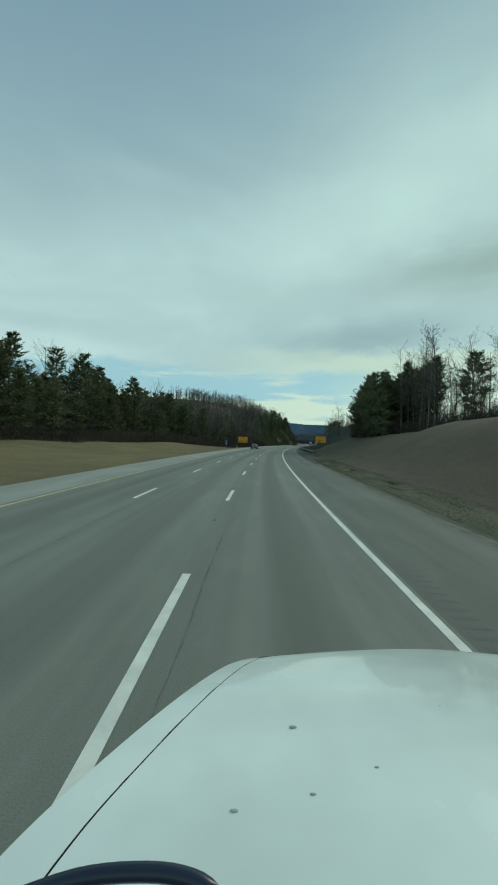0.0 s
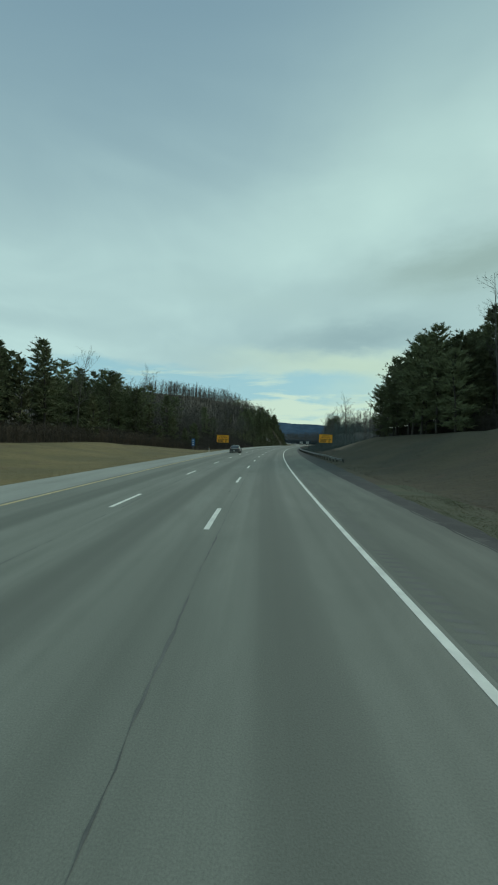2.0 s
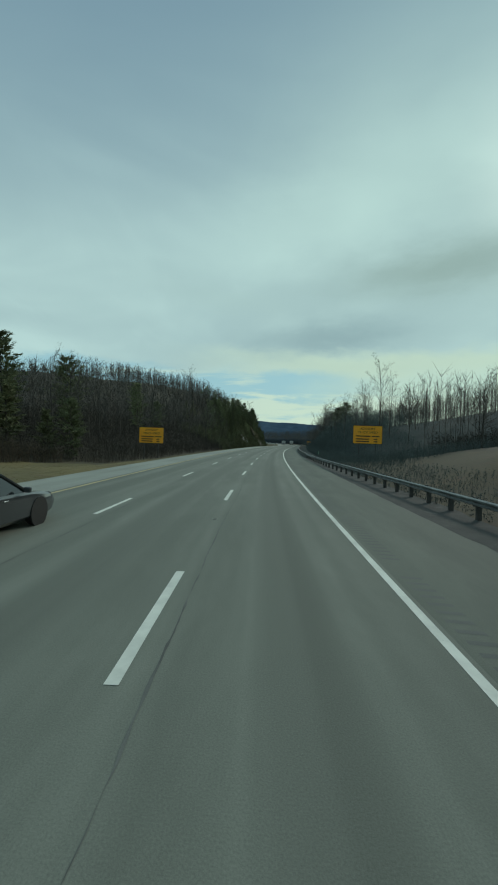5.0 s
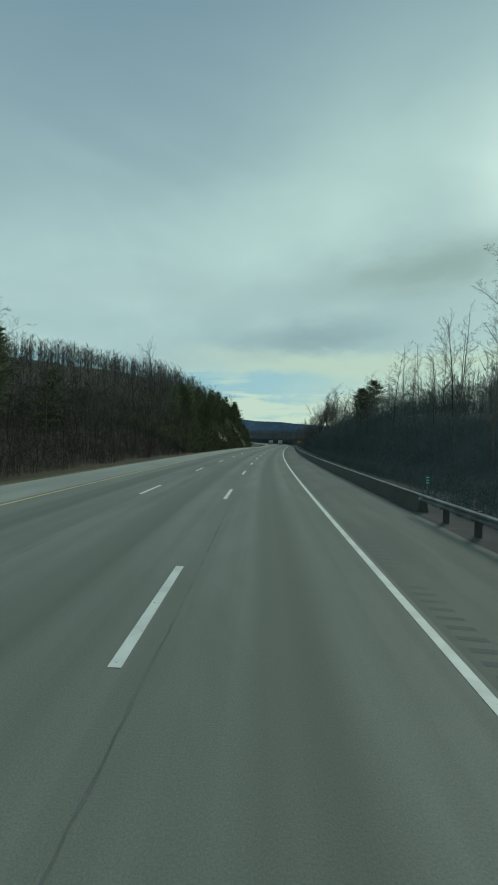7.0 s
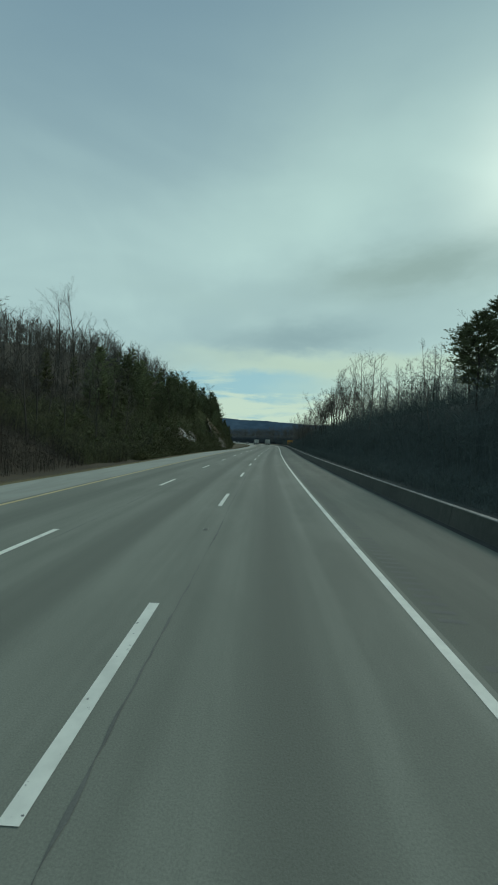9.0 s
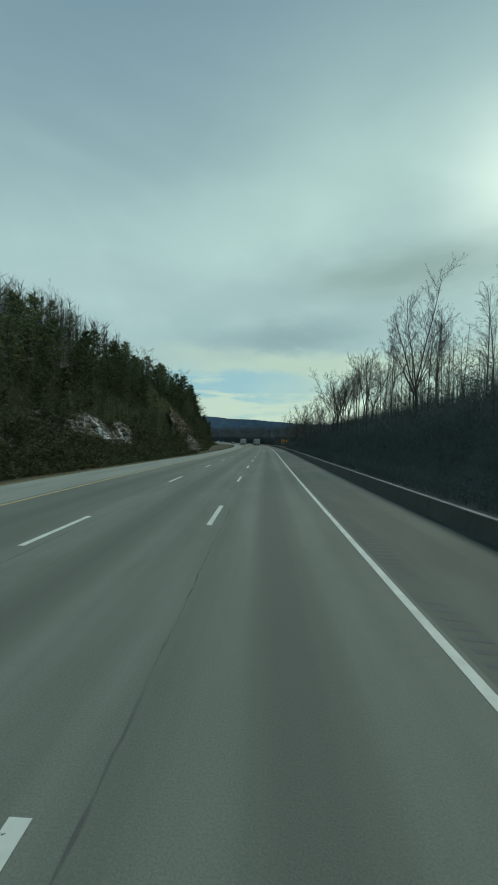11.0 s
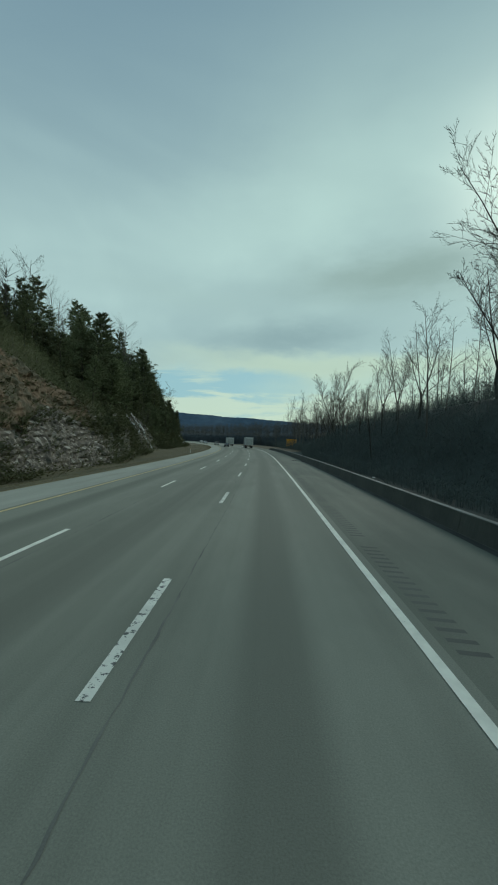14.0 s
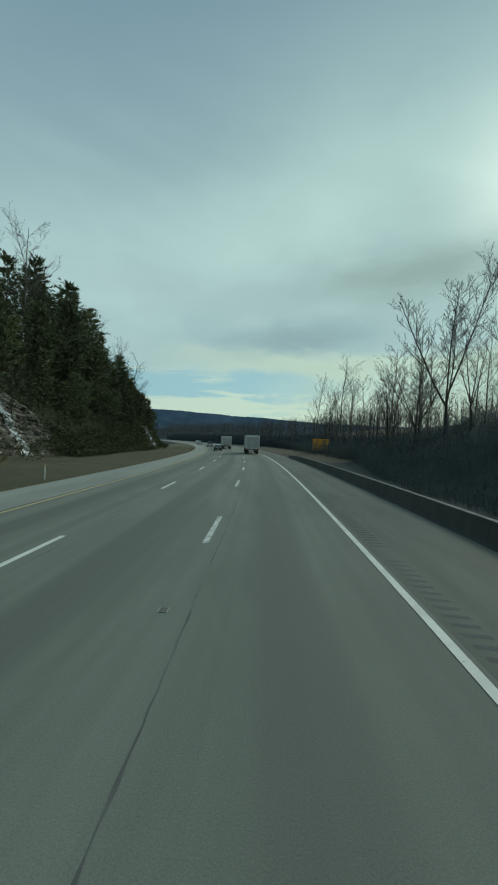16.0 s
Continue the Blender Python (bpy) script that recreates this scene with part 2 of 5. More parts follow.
def worn_paint(name, colour, wear):
    """Road paint worn through in flakes to the asphalt below."""
    m = bpy.data.materials.new(name)
    m.use_nodes = True
    tree = m.node_tree
    s = tree.nodes["Principled BSDF"]
    pos = tree.nodes.new("ShaderNodeNewGeometry").outputs["Position"]
    flakes = ramp(tree, noise_at(tree, pos, 9.0, 6.0, 0.7), 0.70 - wear, 0.74 - wear)
    dirt = noise_at(tree, pos, 2.0, 5.0, 0.6)
    paint = mixed(tree, ramp(tree, dirt, 0.3, 0.75), colour, tuple(0.78 * v for v in colour))
    tree.links.new(mixed(tree, flakes, paint, (0.10, 0.105, 0.10)), s.inputs["Base Color"])
    s.inputs["Roughness"].default_value = 0.7
    return m


M_LANE = asphalt_material("lane_asphalt", (0.252, 0.268, 0.220), (0.174, 0.187, 0.152), 0.5, 0.5)
M_SHOULDER = asphalt_material("shoulder_asphalt", (0.186, 0.204, 0.163), (0.122, 0.137, 0.110), 0.3)
M_CONCRETE = asphalt_material("concrete_shoulder", (0.40, 0.42, 0.36), (0.29, 0.305, 0.262), 0.3)
M_SEAM = material("tar_seam", (0.105, 0.110, 0.098), (0.172, 0.182, 0.160), 0.8, 0.6)
M_RUMBLE = material("milled_groove", (0.085, 0.091, 0.082), (0.125, 0.133, 0.119), 0.9, 0.25)
M_RUMBLE_WORN = material("worn_milled_groove", (0.128, 0.136, 0.122), (0.160, 0.170, 0.152), 0.9, 0.25)
M_WHITE = worn_paint("white_road_paint", (0.86, 0.88, 0.77), 0.02)
M_WORN = worn_paint("worn_white_road_paint", (0.80, 0.82, 0.73), 0.15)
M_FLAKED = worn_paint("flaked_white_road_paint", (0.83, 0.85, 0.75), 0.07)
M_YELLOW = worn_paint("yellow_road_paint", (0.66, 0.54, 0.27), 0.06)
M_GRASS = material("winter_grass", (0.202, 0.160, 0.062), (0.138, 0.117, 0.047), 0.95, 0.12, 2.5, c=(0.150, 0.108, 0.058), bump=0.05)
M_BANK = material("brown_bank_grass", (0.084, 0.068, 0.034), (0.060, 0.052, 0.028), 0.95, 0.15, 2.5, c=(0.094, 0.064, 0.038), bump=0.05)
M_GREEN_STRIP = material("green_grass_strip", (0.066, 0.080, 0.038), (0.095, 0.092, 0.050), 0.95, 0.3, 4.0, bump=0.03)
M_GRAVEL = material("dark_gravel", (0.066, 0.070, 0.063), (0.046, 0.050, 0.046), 0.95, 0.5, 12.0, c=(0.10, 0.10, 0.09), bump=0.02)
M_PALE_GRAVEL = material("pale_gravel", (0.165, 0.168, 0.140), (0.100, 0.103, 0.086), 0.95, 1.1, 16.0, c=(0.075, 0.075, 0.060), bump=0.02)
M_LITTER = material("leaf_litter", (0.054, 0.045, 0.027), (0.074, 0.060, 0.036), 0.95, 0.3, 4.0, bump=0.05)
M_ROCK = material("cut_limestone", (0.150, 0.134, 0.106), (0.052, 0.048, 0.039), 0.9, 0.7, 3.0, c=(0.46, 0.43, 0.36), bump=0.06, stretch=(1, 1, 2.2))
# Pale limestone, also used to paint bright ledge edges.
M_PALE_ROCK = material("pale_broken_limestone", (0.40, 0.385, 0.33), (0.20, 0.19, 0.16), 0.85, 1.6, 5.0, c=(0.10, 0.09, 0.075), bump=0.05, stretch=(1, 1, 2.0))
M_SOIL = material("mossy_soil", (0.160, 0.108, 0.066), (0.078, 0.072, 0.042), 0.95, 0.45, 5.0, bump=0.04)
M_SEEP_AND_ROCK = material("frozen_seep", (0.62, 0.66, 0.66), (0.45, 0.47, 0.46), 0.35, 0.8, 6.0, bump=0.02)
M_BARK = material("grey_bark", (0.076, 0.068, 0.056), (0.048, 0.043, 0.036), 0.95, 1.5, 14.0, random_tone=0.5, stretch=(1, 1, 0.25))
M_PALE_BARK = material("pale_bark", (0.155, 0.142, 0.120), (0.09, 0.083, 0.072), 0.95, 1.5, 14.0, random_tone=0.4, stretch=(1, 1, 0.25))
M_TWIG = material("twigs", (0.130, 0.119, 0.102), (0.090, 0.083, 0.073), 0.95, 0.8, 6.0, random_tone=0.6)
M_NEEDLE = material("pine_needles", (0.125, 0.146, 0.076), (0.168, 0.184, 0.100), 0.9, 0.5, 5.0, random_tone=0.6, spec=0.2)
M_CEDAR = material("cedar_foliage", (0.120, 0.130, 0.066), (0.160, 0.164, 0.088), 0.9, 0.6, 5.0, random_tone=0.5, spec=0.2)
M_BRUSH = material("bare_brush", (0.070, 0.061, 0.050), (0.048, 0.043, 0.036), 0.95, 0.2, 2.0, spec=0.2)
M_DRY_BRUSH = material("dry_brown_brush", (0.128, 0.100, 0.072), (0.088, 0.072, 0.054), 0.95, 0.2, 2.0, spec=0.1)
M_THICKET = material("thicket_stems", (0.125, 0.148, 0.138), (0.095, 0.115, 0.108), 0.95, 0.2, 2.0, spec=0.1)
M_OLIVE = material("olive_scrub", (0.112, 0.112, 0.050), (0.078, 0.082, 0.038), 0.95, 0.25, 3.0, c=(0.100, 0.072, 0.042), spec=0.15)
M_DRY_GRASS = material("dry_grass_blades", (0.200, 0.158, 0.070), (0.150, 0.124, 0.054), 0.95, 0.3, 3.0, spec=0.1)
M_FRESH_GRASS = material("green_grass_blades", (0.080, 0.100, 0.042), (0.110, 0.108, 0.052), 0.95, 0.3, 3.0, spec=0.1)
M_CUT_GRASS = material("olive_verge_grass", (0.112, 0.100, 0.050), (0.082, 0.078, 0.040), 0.95, 0.15, 2.5, c=(0.120, 0.090, 0.055), bump=0.05)
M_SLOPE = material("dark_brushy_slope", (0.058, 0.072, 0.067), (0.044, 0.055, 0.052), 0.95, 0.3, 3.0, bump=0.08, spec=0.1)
# The ridge's blue is distance haze, put into its base colours.
M_HAZY_RIDGE = material("distant_wooded_ridge", (0.085, 0.125, 0.175), (0.062, 0.098, 0.142), 1.0, 0.006, 0.05, spec=0.0)
# Far woods and ground: brown turned bluish, haze painted in.
M_HAZY_FAR = material("far_bare_woods", (0.078, 0.092, 0.102), (0.058, 0.070, 0.080), 1.0, 0.02, 0.3, spec=0.0)
M_STEEL = material("galvanised_steel", (0.32, 0.335, 0.325), (0.20, 0.21, 0.205), 0.5, 1.5, 20.0, metal=0.65)
M_POST = material("weathered_post", (0.088, 0.085, 0.077), (0.060, 0.058, 0.053), 0.9, 2.0, 20.0)
M_SIGN = material("amber_sign_sheet", (0.95, 0.42, 0.02), (0.88, 0.37, 0.018), 0.45, 0.7, 8.0)
M_SIGN_EDGE = plain("sign_edge_black", (0.02, 0.02, 0.018), 0.6)
M_SIGN_BACK = material("aluminium_sign_back", (0.40, 0.41, 0.41), (0.33, 0.34, 0.34), 0.45, 1.0, 8.0, metal=0.7)
M_BLUE = material("blue_sign_sheet", (0.03, 0.16, 0.42), (0.025, 0.13, 0.36), 0.45, 0.9, 8.0)
M_GREEN = material("green_sign_sheet", (0.02, 0.16, 0.09), (0.018, 0.13, 0.075), 0.45, 0.9, 8.0)
M_PLASTIC_WHITE = plain("white_plastic", (0.75, 0.75, 0.72), 0.5)


# ---- mesh helpers ----
def mesh_of(name, verts, faces, mats, smooth=False, uvs=None, slots=None):
    me = bpy.data.meshes.new(name)
    me.from_pydata([tuple(v) for v in verts], [], faces)
    for m in mats if isinstance(mats, (list, tuple)) else [mats]:
        me.materials.append(m)
    if smooth:
        me.polygons.foreach_set("use_smooth", [True] * len(me.polygons))
    if slots is not None:
        me.polygons.foreach_set("material_index", slots)
    if uvs is not None:
        layer = me.uv_layers.new(name="UVMap")
        flat = np.asarray(uvs, float)[[v for f in faces for v in f]]
        layer.data.foreach_set("uv", flat.ravel())
    me.update()
    return me


def part(name, bm, mat, parent=None, label="", smooth=False):
    """Link a bmesh as one mesh object under a thing or a part."""
    me = bpy.data.meshes.new(name)
    bmesh.ops.recalc_face_normals(bm, faces=bm.faces)
    bm.to_mesh(me)
    bm.free()
    me.materials.append(mat)
    if smooth:
        me.polygons.foreach_set("use_smooth", [True] * len(me.polygons))
    ob = new(name, me)
    if parent:
        ob.parent = parent
    if label:
        ob["label"] = label
    return ob


def part_mesh(name, me, parent=None, label=""):
    ob = new(name, me)
    if parent:
        ob.parent = parent
    if label:
        ob["label"] = label
    return ob


def box(bm, size, at_xyz=(0, 0, 0), bevel=0.0, m=None):
    r = bmesh.ops.create_cube(bm, size=1.0)
    vs = r["verts"]
    bmesh.ops.scale(bm, vec=size, verts=vs)
    if bevel:
        es = list({e for v in vs for e in v.link_edges})
        r = bmesh.ops.bevel(bm, geom=es, offset=bevel, segments=2, affect="EDGES", profile=0.5)
        vs = list({v for f in r["faces"] for v in f.verts} | {v for v in vs if v.is_valid})
    bmesh.ops.translate(bm, vec=at_xyz, verts=vs)
    if m:
        bmesh.ops.transform(bm, matrix=m, verts=vs)
    return vs


def rod(bm, a, b, r, sides=8, r2=None):
    a, b = Vector(a), Vector(b)
    d = b - a
    m = Matrix.Translation((a + b) / 2) @ d.to_track_quat("Z", "Y").to_matrix().to_4x4()
    bmesh.ops.create_cone(bm, cap_ends=True, segments=sides, radius1=r, radius2=r if r2 is None else r2, depth=d.length, matrix=m)


def strip(name, s_values, offsets, z, mat, label="", parent=None):
    """A ribbon of the road's surface between offsets, crowned by z(o)."""
    s_values, offsets = np.asarray(s_values, float), list(offsets)
    verts, uvs = [], []
    for s in s_values:
        for o in offsets:
            p = at(s, o, z(o) if callable(z) else z)
            verts.append(p)
            uvs.append((o, s))
    n = len(offsets)
    faces = [(i * n + j, i * n + j + 1, (i + 1) * n + j + 1, (i + 1) * n + j) for i in range(len(s_values) - 1) for j in range(n - 1)]
    ob = new(name, mesh_of(name, verts, faces, mat, uvs=uvs))
    if parent:
        ob.parent = parent
    if label:
        ob["label"] = label
    return ob


# ---- the ground ----
EDGE_R, EDGE_L = 3.75, -7.13


def smooth(x, lo, hi):
    t = np.clip((np.asarray(x, float) - lo) / (hi - lo), 0, 1)
    return t * t * (3 - 2 * t)


def foot_left(s):
    """How far left the wood or the rock begins."""
    return np.interp(s, (-200, 60, 100, 140, 165, 330, 412, 435, 470, 503, 530, 560, 590), (35, 35, 33, 27, 20.5, 20.5, 21.5, 24, 23.5, 21, 22.5, 38, 60))


def hill_left(s, d):
    """Height of the left hill, d metres behind its foot."""
    steep = np.interp(s, (-200, 100, 170, 230, 280, 320, 350, 373, 402, 425, 480, 520), (0.10, 0.12, 0.22, 0.36, 0.52, 0.80, 0.95, 1.45, 1.45, 1.0, 0.95, 0.7))
    top = np.interp(s, (-200, 0, 100, 170, 230, 280, 330, 460, 505, 540, 575), (5, 6, 7, 12, 20, 30, 40, 38, 30, 18, 0))
    d = np.maximum(d, 0)
    z = d * steep
    return top * (1 - np.exp(-z / np.maximum(top, 0.1))) * 1.1


def ground_z(s, o):
    s, o = np.asarray(s, float), np.asarray(o, float)
    z = np.full(np.broadcast(s, o).shape, -0.06)
    # left: grass rising a little at first, later a ditch below the cutting
    z = z - 1.35 * smooth(-o, 10.6, 18.5) * smooth(s, 120, 175) * (1 - 0.8 * smooth(s, 398, 430))
    z = z + 1.1 * smooth(-o, 14, 30) * (1 - smooth(s, 100, 160))
    z = z + hill_left(s, -o - foot_left(s))
    # right: cut bank at first, then falling ground behind the parapet with a far rise
    bank = np.interp(s, (-200, 46, 66, 98, 134, 164, 186), (7.5, 6.2, 5.0, 4.5, 4.4, 1.6, 0)) * smooth(o, 9.4, 27)
    fall = -1.4 * smooth(o, 9.5, 16) * smooth(s, 150, 200) * (1 - smooth(s, 430, 470))
    rise = np.interp(s, (-200, 130, 200, 380, 520, 700), (8, 6, 9, 10, 12, 10)) * smooth(o, 26, 90)
    shelf = (6.9 + 2.0 * smooth(s, 185, 225) * (1 - smooth(s, 405, 445))) * smooth(o, 11.5, 23) * smooth(s, 166, 200) * (1 - smooth(s, 425, 470))
    z = z + bank + fall + rise + shelf
    z = z - 4 * smooth(np.abs(o), 180, 300)
    return z


GRID = {}


def surface_z(s, o):
    """Height of the uneven ground sheet itself, bank included."""
    i = np.clip(np.searchsorted(GRID["s"], s) - 1, 0, len(GRID["s"]) - 2)
    j = np.clip(np.searchsorted(GRID["o"], o) - 1, 0, len(GRID["o"]) - 2)
    u = (s - GRID["s"][i]) / (GRID["s"][i + 1] - GRID["s"][i])
    v = (o - GRID["o"][j]) / (GRID["o"][j + 1] - GRID["o"][j])
    z = GRID["z"]
    return z[i, j] * (1 - u) * (1 - v) + z[i + 1, j] * u * (1 - v) + z[i, j + 1] * (1 - u) * v + z[i + 1, j + 1] * u * v


def build_ground():
    ss = np.concatenate([np.arange(-140, 560, 3.0), np.arange(560, 1300, 10.0)])
    left = [-300, -240, -190, -150, -120, -100, -85, -74, -66, -59, -53, -48, -43, -39, -36, -33, -31, -29, -27, -25, -23, -21, -19, -17.5, -16.3, -15.2, -14.2, -13.3, -12.5, -11.8, -11.2, -10.7]
    right = [8.0, 8.6, 9.4, 10.4, 11.6, 13, 14.6, 16.5, 18.5, 21, 24, 28, 33, 39, 46, 55, 66, 80, 100, 125, 160, 200, 250, 300]
    oo = np.array(left + [-8, -3, 2, 6] + right)
    S, O = np.meshgrid(ss, oo, indexing="ij")
    Z = ground_z(S, O) + bank_of(S, O)
    X, Y = at_many(S, O)
    for i in range(Z.shape[0]):
        for j in range(Z.shape[1]):
            if O[i, j] < -12.5 or O[i, j] > 9:
                k = min(1.0, (abs(O[i, j]) - 8) / 12)
                Z[i, j] += 0.35 * k * noise.noise((X[i, j] * 0.11, Y[i, j] * 0.11, 0.0)) + 0.12 * noise.noise((X[i, j] * 0.5, Y[i, j] * 0.5, 3.0))
    n = len(oo)
    GRID.update(s=ss, o=oo, z=Z)
    verts = np.stack([X.ravel(), Y.ravel(), Z.ravel()], 1)
    faces, slots = [], []
    for i in range(len(ss) - 1):
        fl = float(foot_left(ss[i])) + 1.5 * noise.noise((ss[i] * 0.1, 0, 0))
        edge = float(np.interp(ss[i], (-200, 20, 120, 150, 175, 600, 640), (26, 27, 25, 20, 13, 13, 30))) + 1.5 * noise.noise((ss[i] * 0.1, 5, 0))
        for j in range(n - 1):
            faces.append((i * n + j, i * n + j + 1, (i + 1) * n + j + 1, (i + 1) * n + j))
            o = (oo[j] + oo[j + 1]) / 2
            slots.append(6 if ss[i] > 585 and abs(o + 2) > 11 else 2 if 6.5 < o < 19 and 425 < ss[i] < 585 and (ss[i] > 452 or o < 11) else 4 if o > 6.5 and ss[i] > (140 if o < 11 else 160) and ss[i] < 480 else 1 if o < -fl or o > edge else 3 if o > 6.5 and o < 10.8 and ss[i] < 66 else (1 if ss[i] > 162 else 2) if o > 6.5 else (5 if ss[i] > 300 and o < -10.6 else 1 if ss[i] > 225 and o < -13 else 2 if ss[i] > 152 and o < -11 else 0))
    ob = new("ground", mesh_of("ground", verts, faces, [M_GRASS, M_LITTER, M_BANK, M_GREEN_STRIP, M_SLOPE, M_CUT_GRASS, M_HAZY_FAR], smooth=True, slots=slots))
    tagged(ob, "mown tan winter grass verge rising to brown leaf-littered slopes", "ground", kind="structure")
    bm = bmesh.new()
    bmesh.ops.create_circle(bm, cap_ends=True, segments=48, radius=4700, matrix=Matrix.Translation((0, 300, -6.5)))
    far = part("ground_far", bm, M_HAZY_FAR)
    tagged(far, "dark valley floor reaching the horizon", "ground", kind="structure")


build_ground()
LONG = np.concatenate([np.arange(-130, 620, 4.0), np.arange(620, 1300, 8.0)])
road = strip("road", LONG, (EDGE_L - 0.25, -3.66, 0.0, EDGE_R + 0.15), 0.0, M_LANE)
tagged(road, "worn grey asphalt highway carriageway with three lanes", "road", kind="structure")
shoulder_right = strip("shoulder_right", LONG, (EDGE_R + 0.15, 5.2, 7.1), 0.0, M_SHOULDER)
tagged(shoulder_right, "wide grey asphalt shoulder with milled rumble strip", "shoulder", kind="structure")
def gravel_wide(s):
    return float(np.interp(s, (40, 60, 95, 120, 176), (0.55, 1.2, 2.6, 2.2, 1.6))) + 0.22 * noise.noise((s * 0.3, 0, 0)) + 0.10 * noise.noise((s * 1.3, 4.0, 0))


for name, lo, hi, mat, label in (("gravel_verge", -130, 46, M_PALE_GRAVEL, "pale pebbles and dust along the ragged shoulder edge"), ("gravel_verge_dark", 46, 176, M_GRAVEL, "dark loose gravel between shoulder and guardrail")):
    verge_s = np.arange(lo, hi + 0.1, 0.8)
    verts = [at(s, 7.1 - 0.12 * (1 + noise.noise((s * 0.9, 3.0, 1.0))) + f * gravel_wide(s), z) for s in verge_s for f, z in ((0.0, 0.003), (0.5, -0.015), (1.0, -0.035))]
    verge = new(name, mesh_of(name, verts, [(i * 3 + j, i * 3 + j + 1, i * 3 + j + 4, i * 3 + j + 3) for i in range(len(verge_s) - 1) for j in range(2)], mat))
    tagged(verge, label, "gravel", kind="structure")
shoulder_left = strip("shoulder_left", LONG, (-10.3, -9.0, EDGE_L - 0.25), 0.0, M_CONCRETE)
tagged(shoulder_left, "pale grey concrete shoulder beside the yellow line", "shoulder", kind="structure")
edge_s = np.arange(-130, 1290, 2.0)
edge_o = np.interp(edge_s, (335, 352, 384, 402), (EDGE_R, EDGE_R - 0.1, EDGE_R - 0.1, EDGE_R))
part_mesh("edge_line", mesh_of("edge_line", [at(s, o + w, 0.005) for s, o in zip(edge_s, edge_o) for w in (-0.072, 0.072)], [(2 * i, 2 * i + 1, 2 * i + 3, 2 * i + 2) for i in range(len(edge_s) - 1)], M_WHITE), road, "solid white edge line")
strip("yellow_line", LONG, (EDGE_L - 0.075, EDGE_L + 0.075), 0.005, M_YELLOW, "solid yellow edge line", road)


def build_seam(o, seed):
    """A narrow, wandering construction joint."""
    ss = np.concatenate([np.arange(-20, 430, 0.16), np.arange(430, 600, 0.8)])
    verts, faces = [], []
    for s in ss:
        w = max(0.001, 0.010 + 0.018 * noise.noise((s * 0.4, seed, 0)) + 0.018 * noise.noise((s * 2.6, seed, 3)) + 0.010 * noise.noise((s * 6.0, seed, 4)))
        off = o + 0.07 * noise.noise((s * 0.13, seed, 5)) + 0.03 * noise.noise((s * 0.5, seed, 6)) + 0.014 * noise.noise((s * 4.1, seed, 7)) + 0.018 * noise.noise((s * 1.9, seed, 9))
        verts += [at(s, off - w, 0.004), at(s, off + w, 0.004)]
    faces = [(2 * i, 2 * i + 1, 2 * i + 3, 2 * i + 2) for i in range(len(ss) - 1)]
    part_mesh("lane_seam", mesh_of("lane_seam", verts, faces, M_SEAM), road, "dark open lane joint")


build_seam(0.36, 1.0)
build_seam(-3.30, 2.0)


def build_dashes():
    """Broken lane lines: 3.05 m strokes every 12.19 m."""
    def stroke(s, o, length, mat):
        strip("lane_dash", np.linspace(s - length, s, 4), (o - 0.075, o + 0.075), 0.006, mat, "", road)
    for n in range(-1, 52):
        s = 6.95 + 12.192 * n
        stroke(s, 0.0, 5.2 if n == 0 else 3.4, M_WORN if n in range(26, 40) else M_FLAKED if 11 < n < 26 else M_WHITE)
    for n in range(-1, 52):
        s = float(np.interp(n, (-2, 0, 3, 6, 11, 13, 20, 24, 29, 60), (-7.6, 18.9, 58.5, 98.5, 164.8, 191.5, 285.8, 338.5, 406.2, 826)))
        stroke(s, -3.66, 3.4, M_WHITE)
    # milled marker slots between the strokes
    for n in range(-1, 50):
        if n % 5 in (1, 3):
            continue
        s = 6.95 + 12.192 * n + 4.9
        bm = bmesh.new()
        box(bm, (0.10, 0.16, 0.012), (0, 0, 0.004), 0.003)
        mk = part("road_marker", bm, M_SEAM, road, "dark worn lane marker")
        mk.matrix_local = stand(s, -0.05 + 0.1 * (n % 2))
        bm = bmesh.new()
        for x in (-0.065, 0.065):
            box(bm, (0.018, 0.20, 0.013), (x, 0, 0.0045), 0.003)
        part("marker_casting", bm, M_CONCRETE, mk, "dull grey cast runners")


build_dashes()


def build_rumble():
    verts, faces, slots = [], [], []
    for s in np.arange(-20, 560, 0.30):
        if (s + 20) % 6.0 > 4.9:
            continue
        slots.append(1 if s > 325 else 0)
        k = len(verts)
        for a, o in ((s + 0.04, EDGE_R + 0.28), (s, EDGE_R + 0.66), (s + 0.11, EDGE_R + 0.66), (s + 0.15, EDGE_R + 0.28)):
            verts.append(at(a, o, 0.002))
        faces.append((k, k + 1, k + 2, k + 3))
    ob = new("rumble_strip", mesh_of("rumble_strip", verts, faces, [M_RUMBLE_WORN, M_RUMBLE], slots=slots))
    ob.parent = shoulder_right
    ob["label"], ob["kind"] = "milled dark rumble grooves", "stuff"


build_rumble()


